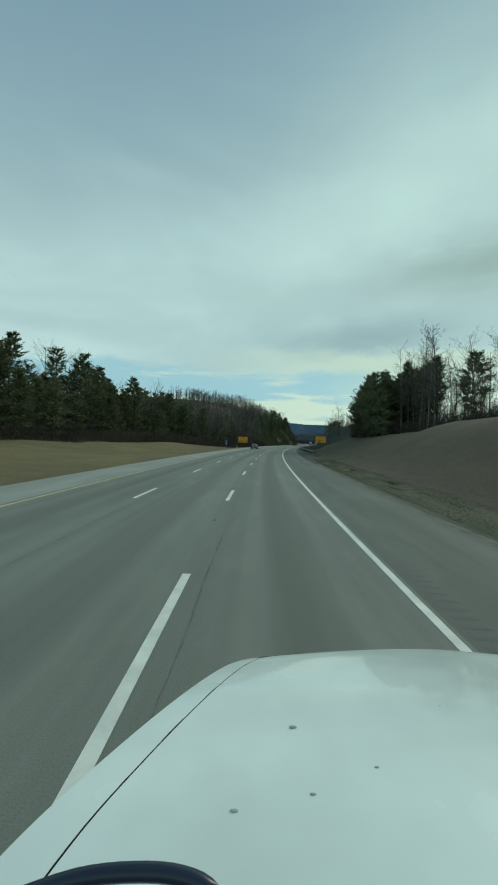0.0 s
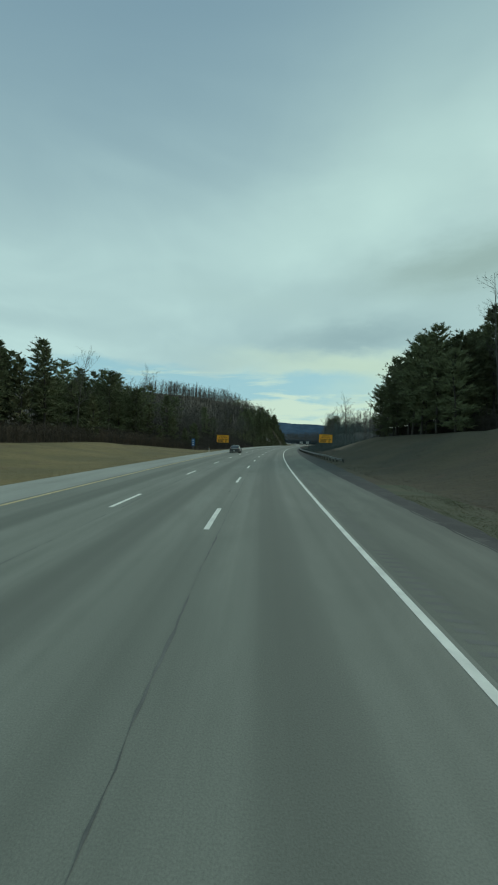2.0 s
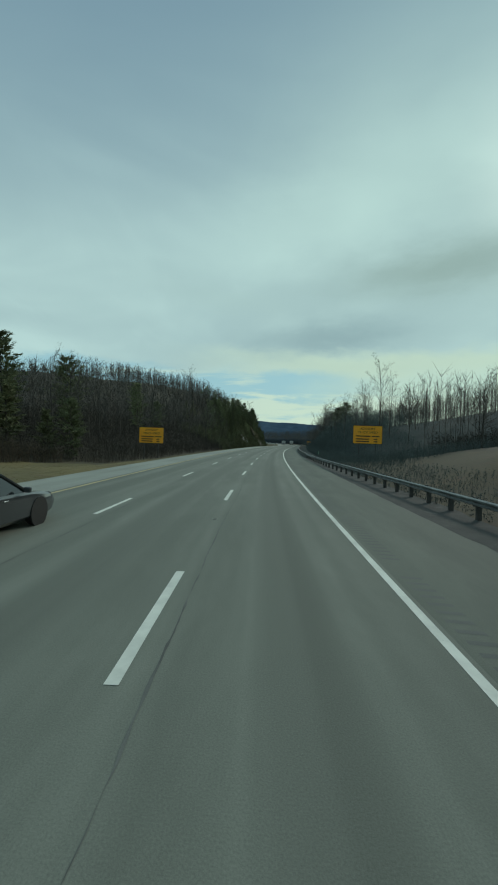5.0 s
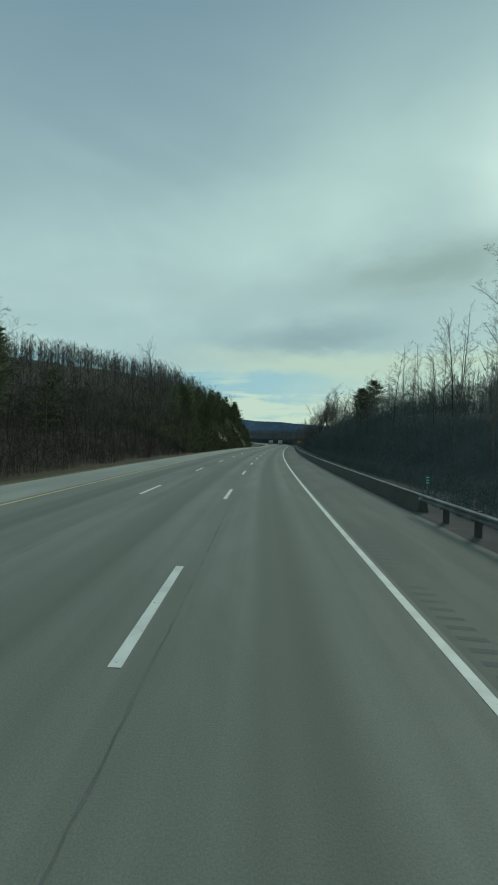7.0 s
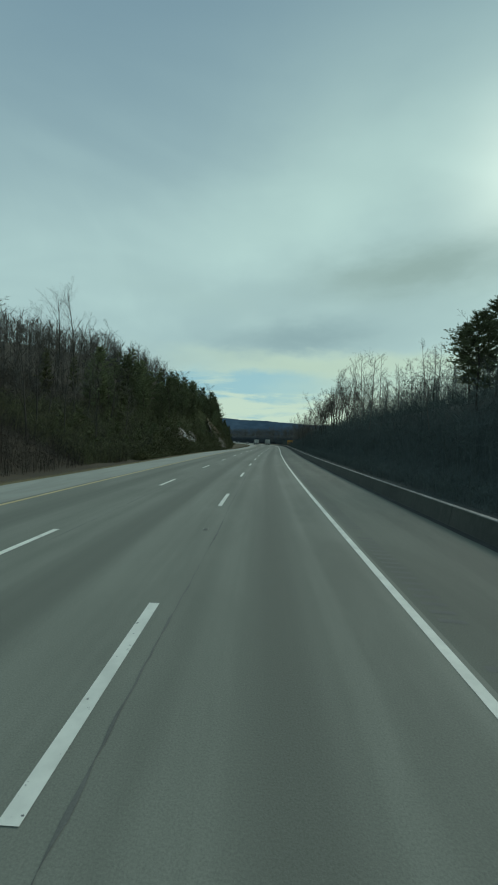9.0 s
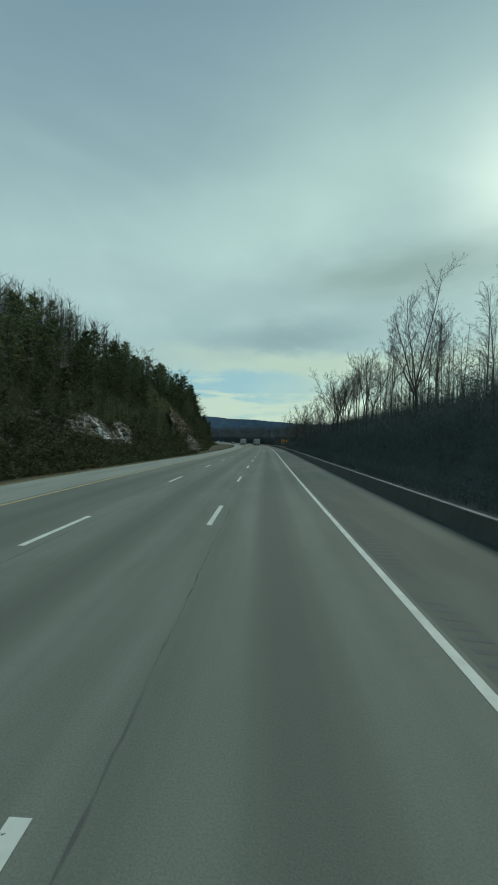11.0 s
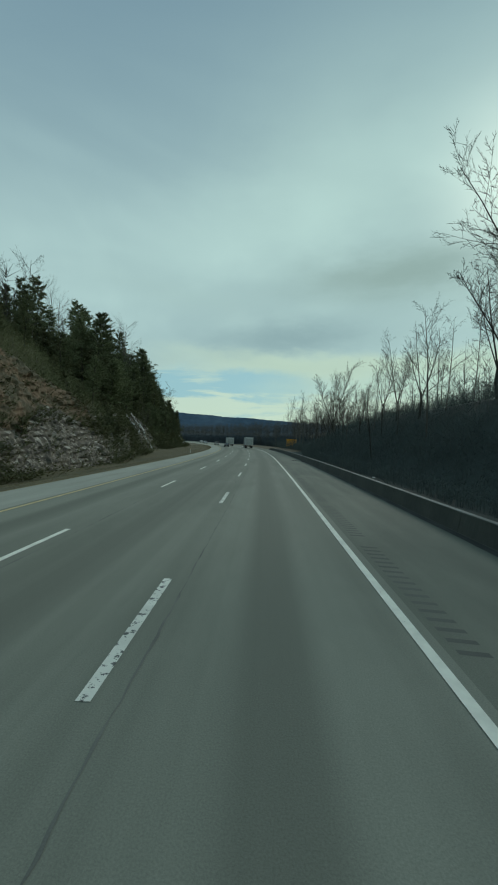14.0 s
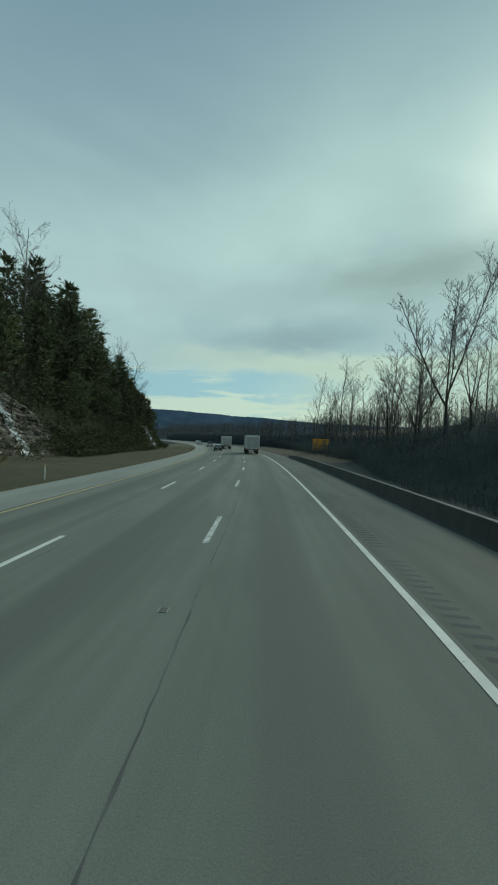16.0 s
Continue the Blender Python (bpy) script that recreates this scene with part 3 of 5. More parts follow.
def build_backdrop():
    """Wooded ridges at the end of the valley."""
    for name, dist, base, heights, rough, mat, label in (
            ("backdrop_ridge", 1400, -10, ((-40, -15, -4, 7, 16, 30, 75), (70, 86, 84, 73, 62, 56, 50)), 3.0, M_HAZY_RIDGE, "wooded ridge closing the valley, distance haze in its blue"),
            ("backdrop_woods", 950, -8, ((-40, 75), (17, 17)), 3.0, M_HAZY_FAR, "dark bare woods across the valley")):
        verts, faces = [], []
        steps = 420
        for i in range(steps + 1):
            deg = -40 + 115 * i / steps
            a = radians(deg)
            h = float(np.interp(deg, *heights)) + rough * noise.noise((deg * 0.35, 2.0, dist)) + rough * 0.45 * noise.noise((deg * 3, 2.0, 0)) + rough * 0.25 * noise.noise((deg * 11, 2.0, 0))
            for f in (0, 0.5, 0.8, 1.0):
                d = dist + 160 * f
                verts.append((math.sin(a) * d, math.cos(a) * d, base + (h - base) * f))
        for i in range(steps):
            for k in range(3):
                q = i * 4 + k
                faces.append((q, q + 4, q + 5, q + 1))
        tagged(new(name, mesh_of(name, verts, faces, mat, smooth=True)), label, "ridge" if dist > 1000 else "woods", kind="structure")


build_backdrop()


# ---- guardrail ----
def rail_line(s):
    return float(np.interp(s, (92, 95, 99, 104, 110, 125, 150, 165, 175), (11.0, 10.3, 9.9, 9.5, 9.1, 8.6, 7.6, 7.3, 7.19)))


def build_guardrail(s0, s1):
    rail_thing = tagged(new("guardrail"), "galvanised steel guardrail on weathered posts beside the shoulder", "guardrail")
    rail_thing.location = at(s0, rail_line(s0))
    inv = Matrix.Translation(-at(s0, rail_line(s0)))
    prof = ((0.0, 0.48), (-0.07, 0.51), (-0.07, 0.55), (0.0, 0.59), (0.0, 0.61), (-0.07, 0.65), (-0.07, 0.69), (0.0, 0.73))
    step = 3.81
    n = int((s1 - s0) / step)
    for i in range(0, n, 4):
        verts, faces = [], []
        ss = [s0 + step * (i + k) for k in range(min(4, n - i) + 1)]
        for s in ss:
            drop = -0.25 * float(1 - smooth(s, s0, s0 + 8)) + max(0.0, float(ground_z(s, rail_line(s))))
            for y, z in prof:
                verts.append(inv @ at(s, rail_line(s) + y, z + drop))
        m = len(prof)
        for k in range(len(ss) - 1):
            for j in range(m - 1):
                faces.append((k * m + j, k * m + j + 1, (k + 1) * m + j + 1, (k + 1) * m + j))
        me = mesh_of("rail", verts, faces, M_STEEL)
        ob = part_mesh("rail", me, rail_thing)
        solid = ob.modifiers.new("thick", "SOLIDIFY")
        solid.thickness = 0.006
    bm = bmesh.new()
    box(bm, (0.15, 0.15, 1.0), (0.20, 0, 0.20), 0.008)
    box(bm, (0.13, 0.12, 0.32), (0.075, 0, 0.60), 0.006)
    first = part("post", bm, M_POST, rail_thing)
    first.matrix_local = inv @ stand(s0 + 0.3, rail_line(s0), -0.25)
    for i in range(1, n * 2):
        if s0 + 0.3 + i * step / 2 > 172:
            break
        p = first.copy()
        scene.collection.objects.link(p)
        q = s0 + 0.3 + i * step / 2
        p.matrix_local = inv @ stand(q, rail_line(q), -0.25 * float(1 - smooth(q, s0, s0 + 8)) + max(0.0, float(ground_z(q, rail_line(q)))))


build_guardrail(92.6, 175.0)
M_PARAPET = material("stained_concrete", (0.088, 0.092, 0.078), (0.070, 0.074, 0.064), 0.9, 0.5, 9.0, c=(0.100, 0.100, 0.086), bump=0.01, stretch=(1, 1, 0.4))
M_JOINT_SHADOW = material("tarred_joint", (0.030, 0.032, 0.030), (0.050, 0.052, 0.048), 0.9, 0.5)
# Coping kept pale to carry the top edge's thin highlight in its colour.
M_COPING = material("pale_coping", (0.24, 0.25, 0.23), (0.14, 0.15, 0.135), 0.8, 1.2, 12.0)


def build_parapet(s0, s1):
    """A low stained concrete barrier with a paler top, in cast lengths."""
    wall = tagged(new("parapet"), "low dark stained concrete barrier with pale top edge", "barrier")
    wall.location = at(s0, 7.4)
    inv = Matrix.Translation(-at(s0, 7.4))
    length, gap = 6.0, 0.02
    prof = ((7.26, -0.25), (7.27, 0.035), (7.29, 0.04), (7.40, 0.595), (7.58, 0.595), (7.68, 0.04), (7.72, -0.25))
    cope = ((7.392, 0.595), (7.388, 0.615), (7.402, 0.626), (7.57, 0.626), (7.59, 0.615), (7.588, 0.595))
    for k in range(int((s1 - s0) / length)):
        a = s0 + k * length
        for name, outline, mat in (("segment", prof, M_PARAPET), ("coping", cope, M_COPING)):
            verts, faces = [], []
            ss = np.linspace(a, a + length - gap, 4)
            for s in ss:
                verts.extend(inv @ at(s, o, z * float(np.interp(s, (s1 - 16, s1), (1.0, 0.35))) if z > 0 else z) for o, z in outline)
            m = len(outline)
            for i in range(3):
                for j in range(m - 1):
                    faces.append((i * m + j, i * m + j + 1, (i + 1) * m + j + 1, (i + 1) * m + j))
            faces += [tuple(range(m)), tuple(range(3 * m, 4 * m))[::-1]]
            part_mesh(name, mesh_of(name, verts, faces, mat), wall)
        # a dark strip along its foot: the joint, and its shadow line as colour
        verts = []
        for s in np.linspace(a, a + length, 13):
            w = 0.045 + 0.03 * noise.noise((s * 0.35, 7.0, 0)) + 0.02 * noise.noise((s * 1.7, 2.0, 0))
            verts += [inv @ at(s, 7.10 - w, 0.004), inv @ at(s, 7.20, 0.012), inv @ at(s, 7.275, 0.03)]
        faces = [(3 * i + j, 3 * i + j + 1, 3 * i + j + 4, 3 * i + j + 3) for i in range(12) for j in range(2)]
        part_mesh("foot_joint", mesh_of("foot_joint", verts, faces, M_JOINT_SHADOW), wall, "dark joint with painted shadow line at the foot")


build_parapet(173.0, 466.0)


# ---- signs ----
def words(text, size, mat, parent, place):
    cu = bpy.data.curves.new("lettering", "FONT")
    cu.body, cu.size, cu.align_x, cu.align_y, cu.extrude = text, size, "CENTER", "CENTER", 0.002
    cu.materials.append(mat)
    ob = new("lettering", cu)
    ob.parent = parent
    ob.matrix_local = Matrix.Translation(place) @ pose(0, 0, 0, 90, 0, 0)
    return ob


def rounded_plate(w, h, t, r=0.1):
    bm = bmesh.new()
    pts = []
    for cx, cz, a in ((w / 2 - r, h / 2 - r, 0), (-w / 2 + r, h / 2 - r, 90), (-w / 2 + r, -h / 2 + r, 180), (w / 2 - r, -h / 2 + r, 270)):
        for k in range(5):
            q = radians(a + 22.5 * k)
            pts.append((cx + r * math.cos(q), 0, cz + r * math.sin(q)))
    f = bm.faces.new([bm.verts.new(p) for p in pts])
    g = bmesh.ops.extrude_face_region(bm, geom=[f])
    bmesh.ops.translate(bm, vec=(0, t, 0), verts=[v for v in g["geom"] if isinstance(v, bmesh.types.BMVert)])
    return bm


def advisory_sign(s, o, w, h, bottom, turn=0.0, label=""):
    sign = tagged(new("warning_sign"), label, "road sign", "advisory signs")
    z0 = float(ground_z(s, o))
    sign.matrix_world = stand(s, o, z0, turn)
    mid = bottom - z0 + h / 2
    edge = part("border", rounded_plate(w, h, 0.02), M_SIGN_EDGE, sign, "thin black border")
    edge.matrix_local = Matrix.Translation((0, 0.0, mid))
    face = part("panel", rounded_plate(w - 0.10, h - 0.10, 0.016), M_SIGN, sign, "amber reflective panel")
    face.matrix_local = Matrix.Translation((0, -0.006, mid))
    back = part("panel_back", rounded_plate(w, h, 0.01), M_SIGN_BACK, sign, "bare aluminium back")
    back.matrix_local = Matrix.Translation((0, 0.021, mid))
    words("ADVISORY", h * 0.17, M_SIGN_EDGE, sign, (0, -0.01, mid + h * 0.32))
    words("TRUCK SPEED", h * 0.17, M_SIGN_EDGE, sign, (0, -0.01, mid + h * 0.12))
    for z, rows in ((-0.08, ((-0.15, 0.50), (0.27, 0.26))), (-0.24, ((-0.17, 0.44), (0.27, 0.12))), (-0.37, ((-0.17, 0.44), (0.27, 0.12)))):
        for x, wide in rows:
            bm = bmesh.new()
            box(bm, (wide * w, 0.004, h * 0.055), (x * w, -0.008, mid + z * h))
            part("text_bar", bm, M_SIGN_EDGE, sign)
    for x in (-w * 0.28, w * 0.28):
        bm = bmesh.new()
        box(bm, (0.12, 0.12, mid + h / 2 + 0.4), (x, 0.10, (mid + h / 2) / 2 - 0.3), 0.005)
        part("post", bm, M_POST, sign, "weathered sign post")
    return sign


def small_sign(name, s, o, w, h, bottom, mat, label, bars=3):
    z0 = float(ground_z(s, o))
    sign = tagged(new(name), label, "road sign")
    sign.matrix_world = stand(s, o, z0)
    mid = bottom - z0 + h / 2
    part("panel", rounded_plate(w, h, 0.012, 0.04), mat, sign).matrix_local = Matrix.Translation((0, 0, mid))
    for i in range(bars):
        bm = bmesh.new()
        box(bm, (w * 0.55, 0.004, h * 0.09), (0, -0.003, mid + h * (0.3 - 0.6 * i / max(1, bars - 1))))
        part("text_bar", bm, M_PLASTIC_WHITE, sign)
    bm = bmesh.new()
    box(bm, (0.06, 0.05, mid + h / 2 + 0.3), (0, 0.035, (mid + h / 2) / 2 - 0.15), 0.004)
    part("post", bm, M_STEEL, sign, "galvanised post")
    return sign


def delineator(s, o):
    d = tagged(new("delineator_post"), "slim white plastic delineator post in the grass", "marker post", "delineators")
    d.matrix_world = stand(s, o, float(ground_z(s, o)))
    bm = bmesh.new()
    box(bm, (0.085, 0.03, 1.05), (0, 0, 0.35), 0.008)
    part("stake", bm, M_PLASTIC_WHITE, d)
    bm = bmesh.new()
    box(bm, (0.065, 0.006, 0.10), (0, -0.018, 0.78))
    part("reflector", bm, M_SIGN, d, "amber reflector")


advisory_sign(174, -18.0, 4.15, 2.62, 1.45, 0, "amber advisory truck speed sign on two posts before bare woods")
advisory_sign(168, 15.5, 4.15, 2.62, 2.52, 0, "amber advisory truck speed sign on two posts behind the guardrail")
advisory_sign(491, 20.0, 4.1, 2.75, 0.9, 0, "amber advisory truck speed sign beside the far bend")
small_sign("blue_sign", 122, -14.6, 0.6, 1.45, 0.95, M_BLUE, "narrow blue service sign on a post in tan grass")
small_sign("mile_sign", 178, 9.6, 0.26, 0.45, 0.55, M_GREEN, "small green mile marker sign behind the guardrail")
for s, o in ((120, -10.9), (420, -11.6)):
    delineator(s, o)

# ---- trees ----
def tube(verts, faces, path, radii, sides):
    """A tapered tube along a path, closed to a point at its end."""
    base = len(verts)
    for i, (p, r) in enumerate(zip(path, radii)):
        d = (path[min(i + 1, len(path) - 1)] - path[max(i - 1, 0)]).normalized()
        u = d.orthogonal().normalized()
        v = d.cross(u)
        for k in range(sides):
            a = 2 * math.pi * k / sides
            verts.append(p + (u * math.cos(a) + v * math.sin(a)) * r)
    for i in range(len(path) - 1):
        for k in range(sides):
            q = base + i * sides
            faces.append((q + k, q + (k + 1) % sides, q + sides + (k + 1) % sides, q + sides + k))


def grow(rng, start, way, length, radius, depth, trunk, twig, upright, slim=1.0):
    """One limb and, in turn, the limbs that it bears."""
    n = (5, 3, 2, 2)[min(depth, 3)]
    path, radii = [start], [radius]
    d = way.copy()
    for i in range(n):
        bend = Vector((rng.uniform(-1, 1), rng.uniform(-1, 1), rng.uniform(-0.3, 1) * upright)) * (0.07 + 0.07 * min(depth, 2)) * (slim if depth == 0 else 1.0)
        d = (d + bend).normalized()
        path.append(path[-1] + d * length / n)
        radii.append(radius * (1 - 0.8 * (i + 1) / n))
    if depth >= 3:
        q = len(twig[0])
        w = d.orthogonal().normalized() * 0.014
        twig[0].extend((path[0] - w, path[0] + w, path[-1]))
        twig[1].append((q, q + 1, q + 2))
        for k in range(1):
            q = len(twig[0])
            a = path[0].lerp(path[-1], rng.uniform(0.2, 0.7))
            b = a + (d + Vector((rng.uniform(-1, 1), rng.uniform(-1, 1), rng.uniform(-0.4, 1)))).normalized() * length * rng.uniform(0.35, 0.7)
            twig[0].extend((a - w * 0.8, a + w * 0.8, b))
            twig[1].append((q, q + 1, q + 2))
        return
    store = trunk if depth <= 1 else twig
    tube(store[0], store[1], path, radii, (6, 3, 3)[depth])
    count = (14 if slim == 1 else 19, 7 if slim == 1 else 6, 7 if slim == 1 else 6)[depth]
    low = 0.32 if depth == 0 else 0.15
    for k in range(count):
        f = low + (0.98 - low) * (k + rng.random() * 0.8) / count
        i = min(int(f * n), n - 1)
        p = path[i].lerp(path[i + 1], f * n - i)
        side = Matrix.Rotation(rng.uniform(0, 2 * math.pi), 3, d) @ d.orthogonal().normalized()
        out = (d * rng.uniform(0.6, 1.1) * (1.0 if slim == 1 or depth else 0.7) + side * rng.uniform(0.45, 0.95)).normalized()
        reach = length * rng.uniform(0.22, 0.42) * (1.2 - 0.6 * f) * (slim if depth == 0 else 1.25)
        grow(rng, p, out, reach, max(radii[i] * 0.5, 0.009), depth + 1, trunk, twig, upright, slim)


def bare_tree(seed, height, pale, upright=0.7, slim=1.0):
    """A leafless tree: trunk with main limbs, and a crown of branches and twigs."""
    rng = random.Random(seed)
    trunk, twig = ([], []), ([], [])
    grow(rng, Vector((0, 0, -0.4)), Vector((rng.uniform(-0.06, 0.06), rng.uniform(-0.06, 0.06), 1)).normalized(), height, height * 0.0075 * (0.3 + 0.7 * slim) + 0.02, 0, trunk, twig, upright, slim)
    tree = new("bare_tree")
    part_mesh("trunk", mesh_of("trunk", *trunk, M_PALE_BARK if pale else M_BARK, smooth=True), tree)
    part_mesh("crown", mesh_of("crown", *twig, M_TWIG), tree, "leafless brown branches and twigs")["kind"] = "stuff"
    return tree


def spreading_tree(seed, height, stems):
    """A broad leafless tree: a short bole that forks into curving limbs with wide twiggy heads."""
    rng = random.Random(seed)
    trunk, twig = ([], []), ([], [])
    turn = rng.uniform(0, 6.28)
    bole = height * 0.0105 + 0.02
    fork = Vector((rng.uniform(-0.3, 0.3), rng.uniform(-0.3, 0.3), height * rng.uniform(0.20, 0.30)))
    tube(trunk[0], trunk[1], [Vector((0, 0, -0.4)), fork * 0.5 + Vector((0.12, -0.1, 0)), fork], (bole * 1.15, bole * 0.9, bole * 0.45), 7)
    for k in range(stems):
        a = turn + 6.28 * k / stems + rng.uniform(-0.4, 0.4)
        lean = rng.uniform(0.18, 0.62)
        out = Vector((math.cos(a) * lean, math.sin(a) * lean, 1)).normalized()
        start = fork * rng.uniform(0.7, 0.97)
        grow(rng, start, out, height * rng.uniform(0.50, 0.74), bole * rng.uniform(0.38, 0.55), 0, trunk, twig, 2.0)
    tree = new("bare_tree")
    part_mesh("trunk", mesh_of("trunk", *trunk, M_BARK, smooth=True), tree)
    part_mesh("crown", mesh_of("crown", *twig, M_TWIG), tree, "leafless brown branches and twigs")["kind"] = "stuff"
    return tree


def tuft(rng, verts, faces, p, d, size, blades=4, wide=0.10):
    """A spray of needles: crossing narrow blades."""
    for k in range(blades):
        side = Vector((rng.uniform(-1, 1), rng.uniform(-1, 1), rng.uniform(-0.7, 0.7)))
        tip = p + (d + side * 0.75).normalized() * size * rng.uniform(0.7, 1.2)
        w = d.cross(side)
        if w.length < 1e-3:
            continue
        w = w.normalized() * size * wide
        q = len(verts)
        verts.extend((p - w, p + w, tip))
        faces.append((q, q + 1, q + 2))


def conifer(seed, height, spread, mat, bare_below=0.2, boughs=95, fine=True):
    """A pine or cedar: leaning trunk, uneven boughs with sprays of needles."""
    rng = random.Random(seed)
    trunk, green = ([], []), ([], [])
    path = [Vector((0.22 * math.sin(i * 1.3 + seed) * i / 6, 0.22 * math.cos(i * 1.7 + seed) * i / 6, -0.4 + (height + 0.2) * i / 6)) for i in range(7)]
    tube(trunk[0], trunk[1], path, [0.011 * height * (1 - i / 6.2) + 0.02 for i in range(7)], 7)
    lobes = [(rng.uniform(0, 6.28), rng.uniform(0.1, 1.0), rng.uniform(0.55, 1.35)) for _ in range(7)]
    for t in range(boughs):
        f = bare_below + (1 - bare_below) * ((t + rng.random()) / boughs) ** 0.92 * 0.985
        body = (f - bare_below) / (1 - bare_below)
        a = rng.uniform(0, 2 * math.pi)
        reach = spread * (0.45 + 0.75 * body) if body < 0.28 else spread * ((1.02 - 0.80 * body ** 3.2) * 0.92 if mat is M_NEEDLE else 0.66 + 0.5 * (1 - body) - 0.62 * body ** 2.2)
        for la, lz, lk in lobes:
            if abs(body - lz) < 0.22:
                reach *= 1 + (lk - 1) * max(0.0, math.cos(a - la)) * 0.8
        r = max(0.35, reach * rng.uniform(0.5, 1.12))
        d = Vector((math.cos(a), math.sin(a), 0.0 + 0.75 * body + rng.uniform(-0.22, 0.18))).normalized()
        i = min(int(f * 6), 5)
        p0 = path[i].lerp(path[i + 1], f * 6 - i)
        pts = [p0, p0 + d * r * 0.5 + Vector((0, 0, -0.05 * r)), p0 + d * r + Vector((0, 0, 0.06 * r))]
        tube(trunk[0], trunk[1], pts[::2], (0.035, 0.006), 3)
        m = 4 + int(r * 2.0)
        for j in range(m):
            g = 0.2 + 0.85 * (j + rng.random()) / m
            side = Vector((-d.y, d.x, 0)) * rng.uniform(-1, 1) * r * 0.30 * (1.15 - g * 0.6)
            p = p0 + d * r * g + side + Vector((0, 0, rng.uniform(-0.12, 0.12) * r * 0.6))
            out = (d * 0.7 + side.normalized() * 0.5 + Vector((0, 0, 0.12))).normalized()
            if g < 0.62:
                tuft(rng, green[0], green[1], p, out, rng.uniform(0.7, 1.05), 3 if fine else 2, 0.22 if fine else 0.30)
            else:
                tuft(rng, green[0], green[1], p, out, rng.uniform(0.42, 0.78) if fine else rng.uniform(0.5, 0.95), 6 if fine else 3, 0.095 if fine else 0.17)
    for j in range(5):
        tuft(rng, green[0], green[1], path[-1] + Vector((0, 0, -0.5 * rng.random())), Vector((rng.uniform(-.3, .3), rng.uniform(-.3, .3), 1)).normalized(), 0.5)
    tree = new("pine_tree" if mat is M_NEEDLE else "cedar_tree" if height > 8 else "shrub")
    part_mesh("trunk", mesh_of("trunk", *trunk, M_BARK, smooth=True), tree)
    part_mesh("crown", mesh_of("crown", *green, mat), tree, "dark green needle sprays")["kind"] = "stuff"
    return tree


BARE = [bare_tree(11, 15, False), bare_tree(23, 17, True), bare_tree(37, 13, False, 1.1), bare_tree(41, 19, True, 1.2), bare_tree(53, 16, False, 0.5), bare_tree(67, 21, True, 1.5)]
SLENDER = [bare_tree(71, 20, True, 0.6, 0.6), bare_tree(73, 18, False, 0.5, 0.65), bare_tree(79, 21, True, 0.7, 0.55), bare_tree(83, 16, False, 0.5, 0.75)]
SPREAD = [spreading_tree(91, 16, 5), spreading_tree(93, 16, 4), spreading_tree(97, 16, 3)]
PINES = [conifer(5, 16, 5.0, M_NEEDLE, 0.16, 102), conifer(8, 19, 5.2, M_NEEDLE, 0.24, 104), conifer(12, 13, 4.8, M_NEEDLE, 0.08, 94)]
PINES_BACK = [conifer(15, 17, 5.2, M_NEEDLE, 0.2, 70, False), conifer(18, 19, 5.0, M_NEEDLE, 0.3, 70, False)]
TALL_PINES = [conifer(31, 19, 4.6, M_NEEDLE, 0.38, 95), conifer(33, 17, 5.0, M_NEEDLE, 0.26, 105)]
SHRUBS = [conifer(25, 6.0, 2.4, M_CEDAR, 0.03, 24, False), conifer(26, 7.0, 2.2, M_CEDAR, 0.03, 28, False)]
CEDARS = [conifer(21, 9, 2.6, M_CEDAR, 0.03, 70, False), conifer(22, 12, 3.2, M_CEDAR, 0.04, 80, False)]
for t in SPREAD:
    tagged(t, "broad leafless tree with a forked trunk and twiggy crown", "tree", "bare trees")
for t in BARE + SLENDER:
    tagged(t, "tall leafless tree with grey bark in winter woods", "tree", "bare trees")
for t in PINES + PINES_BACK + TALL_PINES:
    tagged(t, "dark green pine with ragged boughs on the slope", "tree", "pines")
for t in SHRUBS:
    tagged(t, "low dark green shrub rooted on the rocky slope", "shrub", "shrubs")
for t in CEDARS:
    tagged(t, "dense dark green cedar at the wood's edge", "tree", "cedars")
placed = set()
FAR_TREES = []


def plant(tree, s, o, size=1.0, rng=random, lean=3.0):
    """Set a tree on the ground; the first one placed of a kind is the built one itself."""
    p = at(s, o)
    z = float(ground_z(s, o)) + float(bank_of(s, o)) - 0.1
    m = pose(p.x, p.y, z, rng.uniform(-lean, lean), rng.uniform(-lean, lean), rng.uniform(0, 360))
    if tree not in placed:
        placed.add(tree)
        tree.matrix_world = m
        tree.scale = (size, size, size)
        return tree
    c = copy_thing(tree, m)
    c.scale = (size * rng.uniform(0.9, 1.1), size * rng.uniform(0.9, 1.1), size)
    return c


def plant_far(tree, s, o, size, rng):
    """Note a tree of the hinder rows; they are joined into one mesh."""
    p = at(s, o)
    m = pose(p.x, p.y, float(ground_z(s, o)) + float(bank_of(s, o)) - 0.1, rng.uniform(-3, 3), rng.uniform(-3, 3), rng.uniform(0, 360))
    FAR_TREES.append((tree, m @ Matrix.Diagonal((size, size, size, 1))))


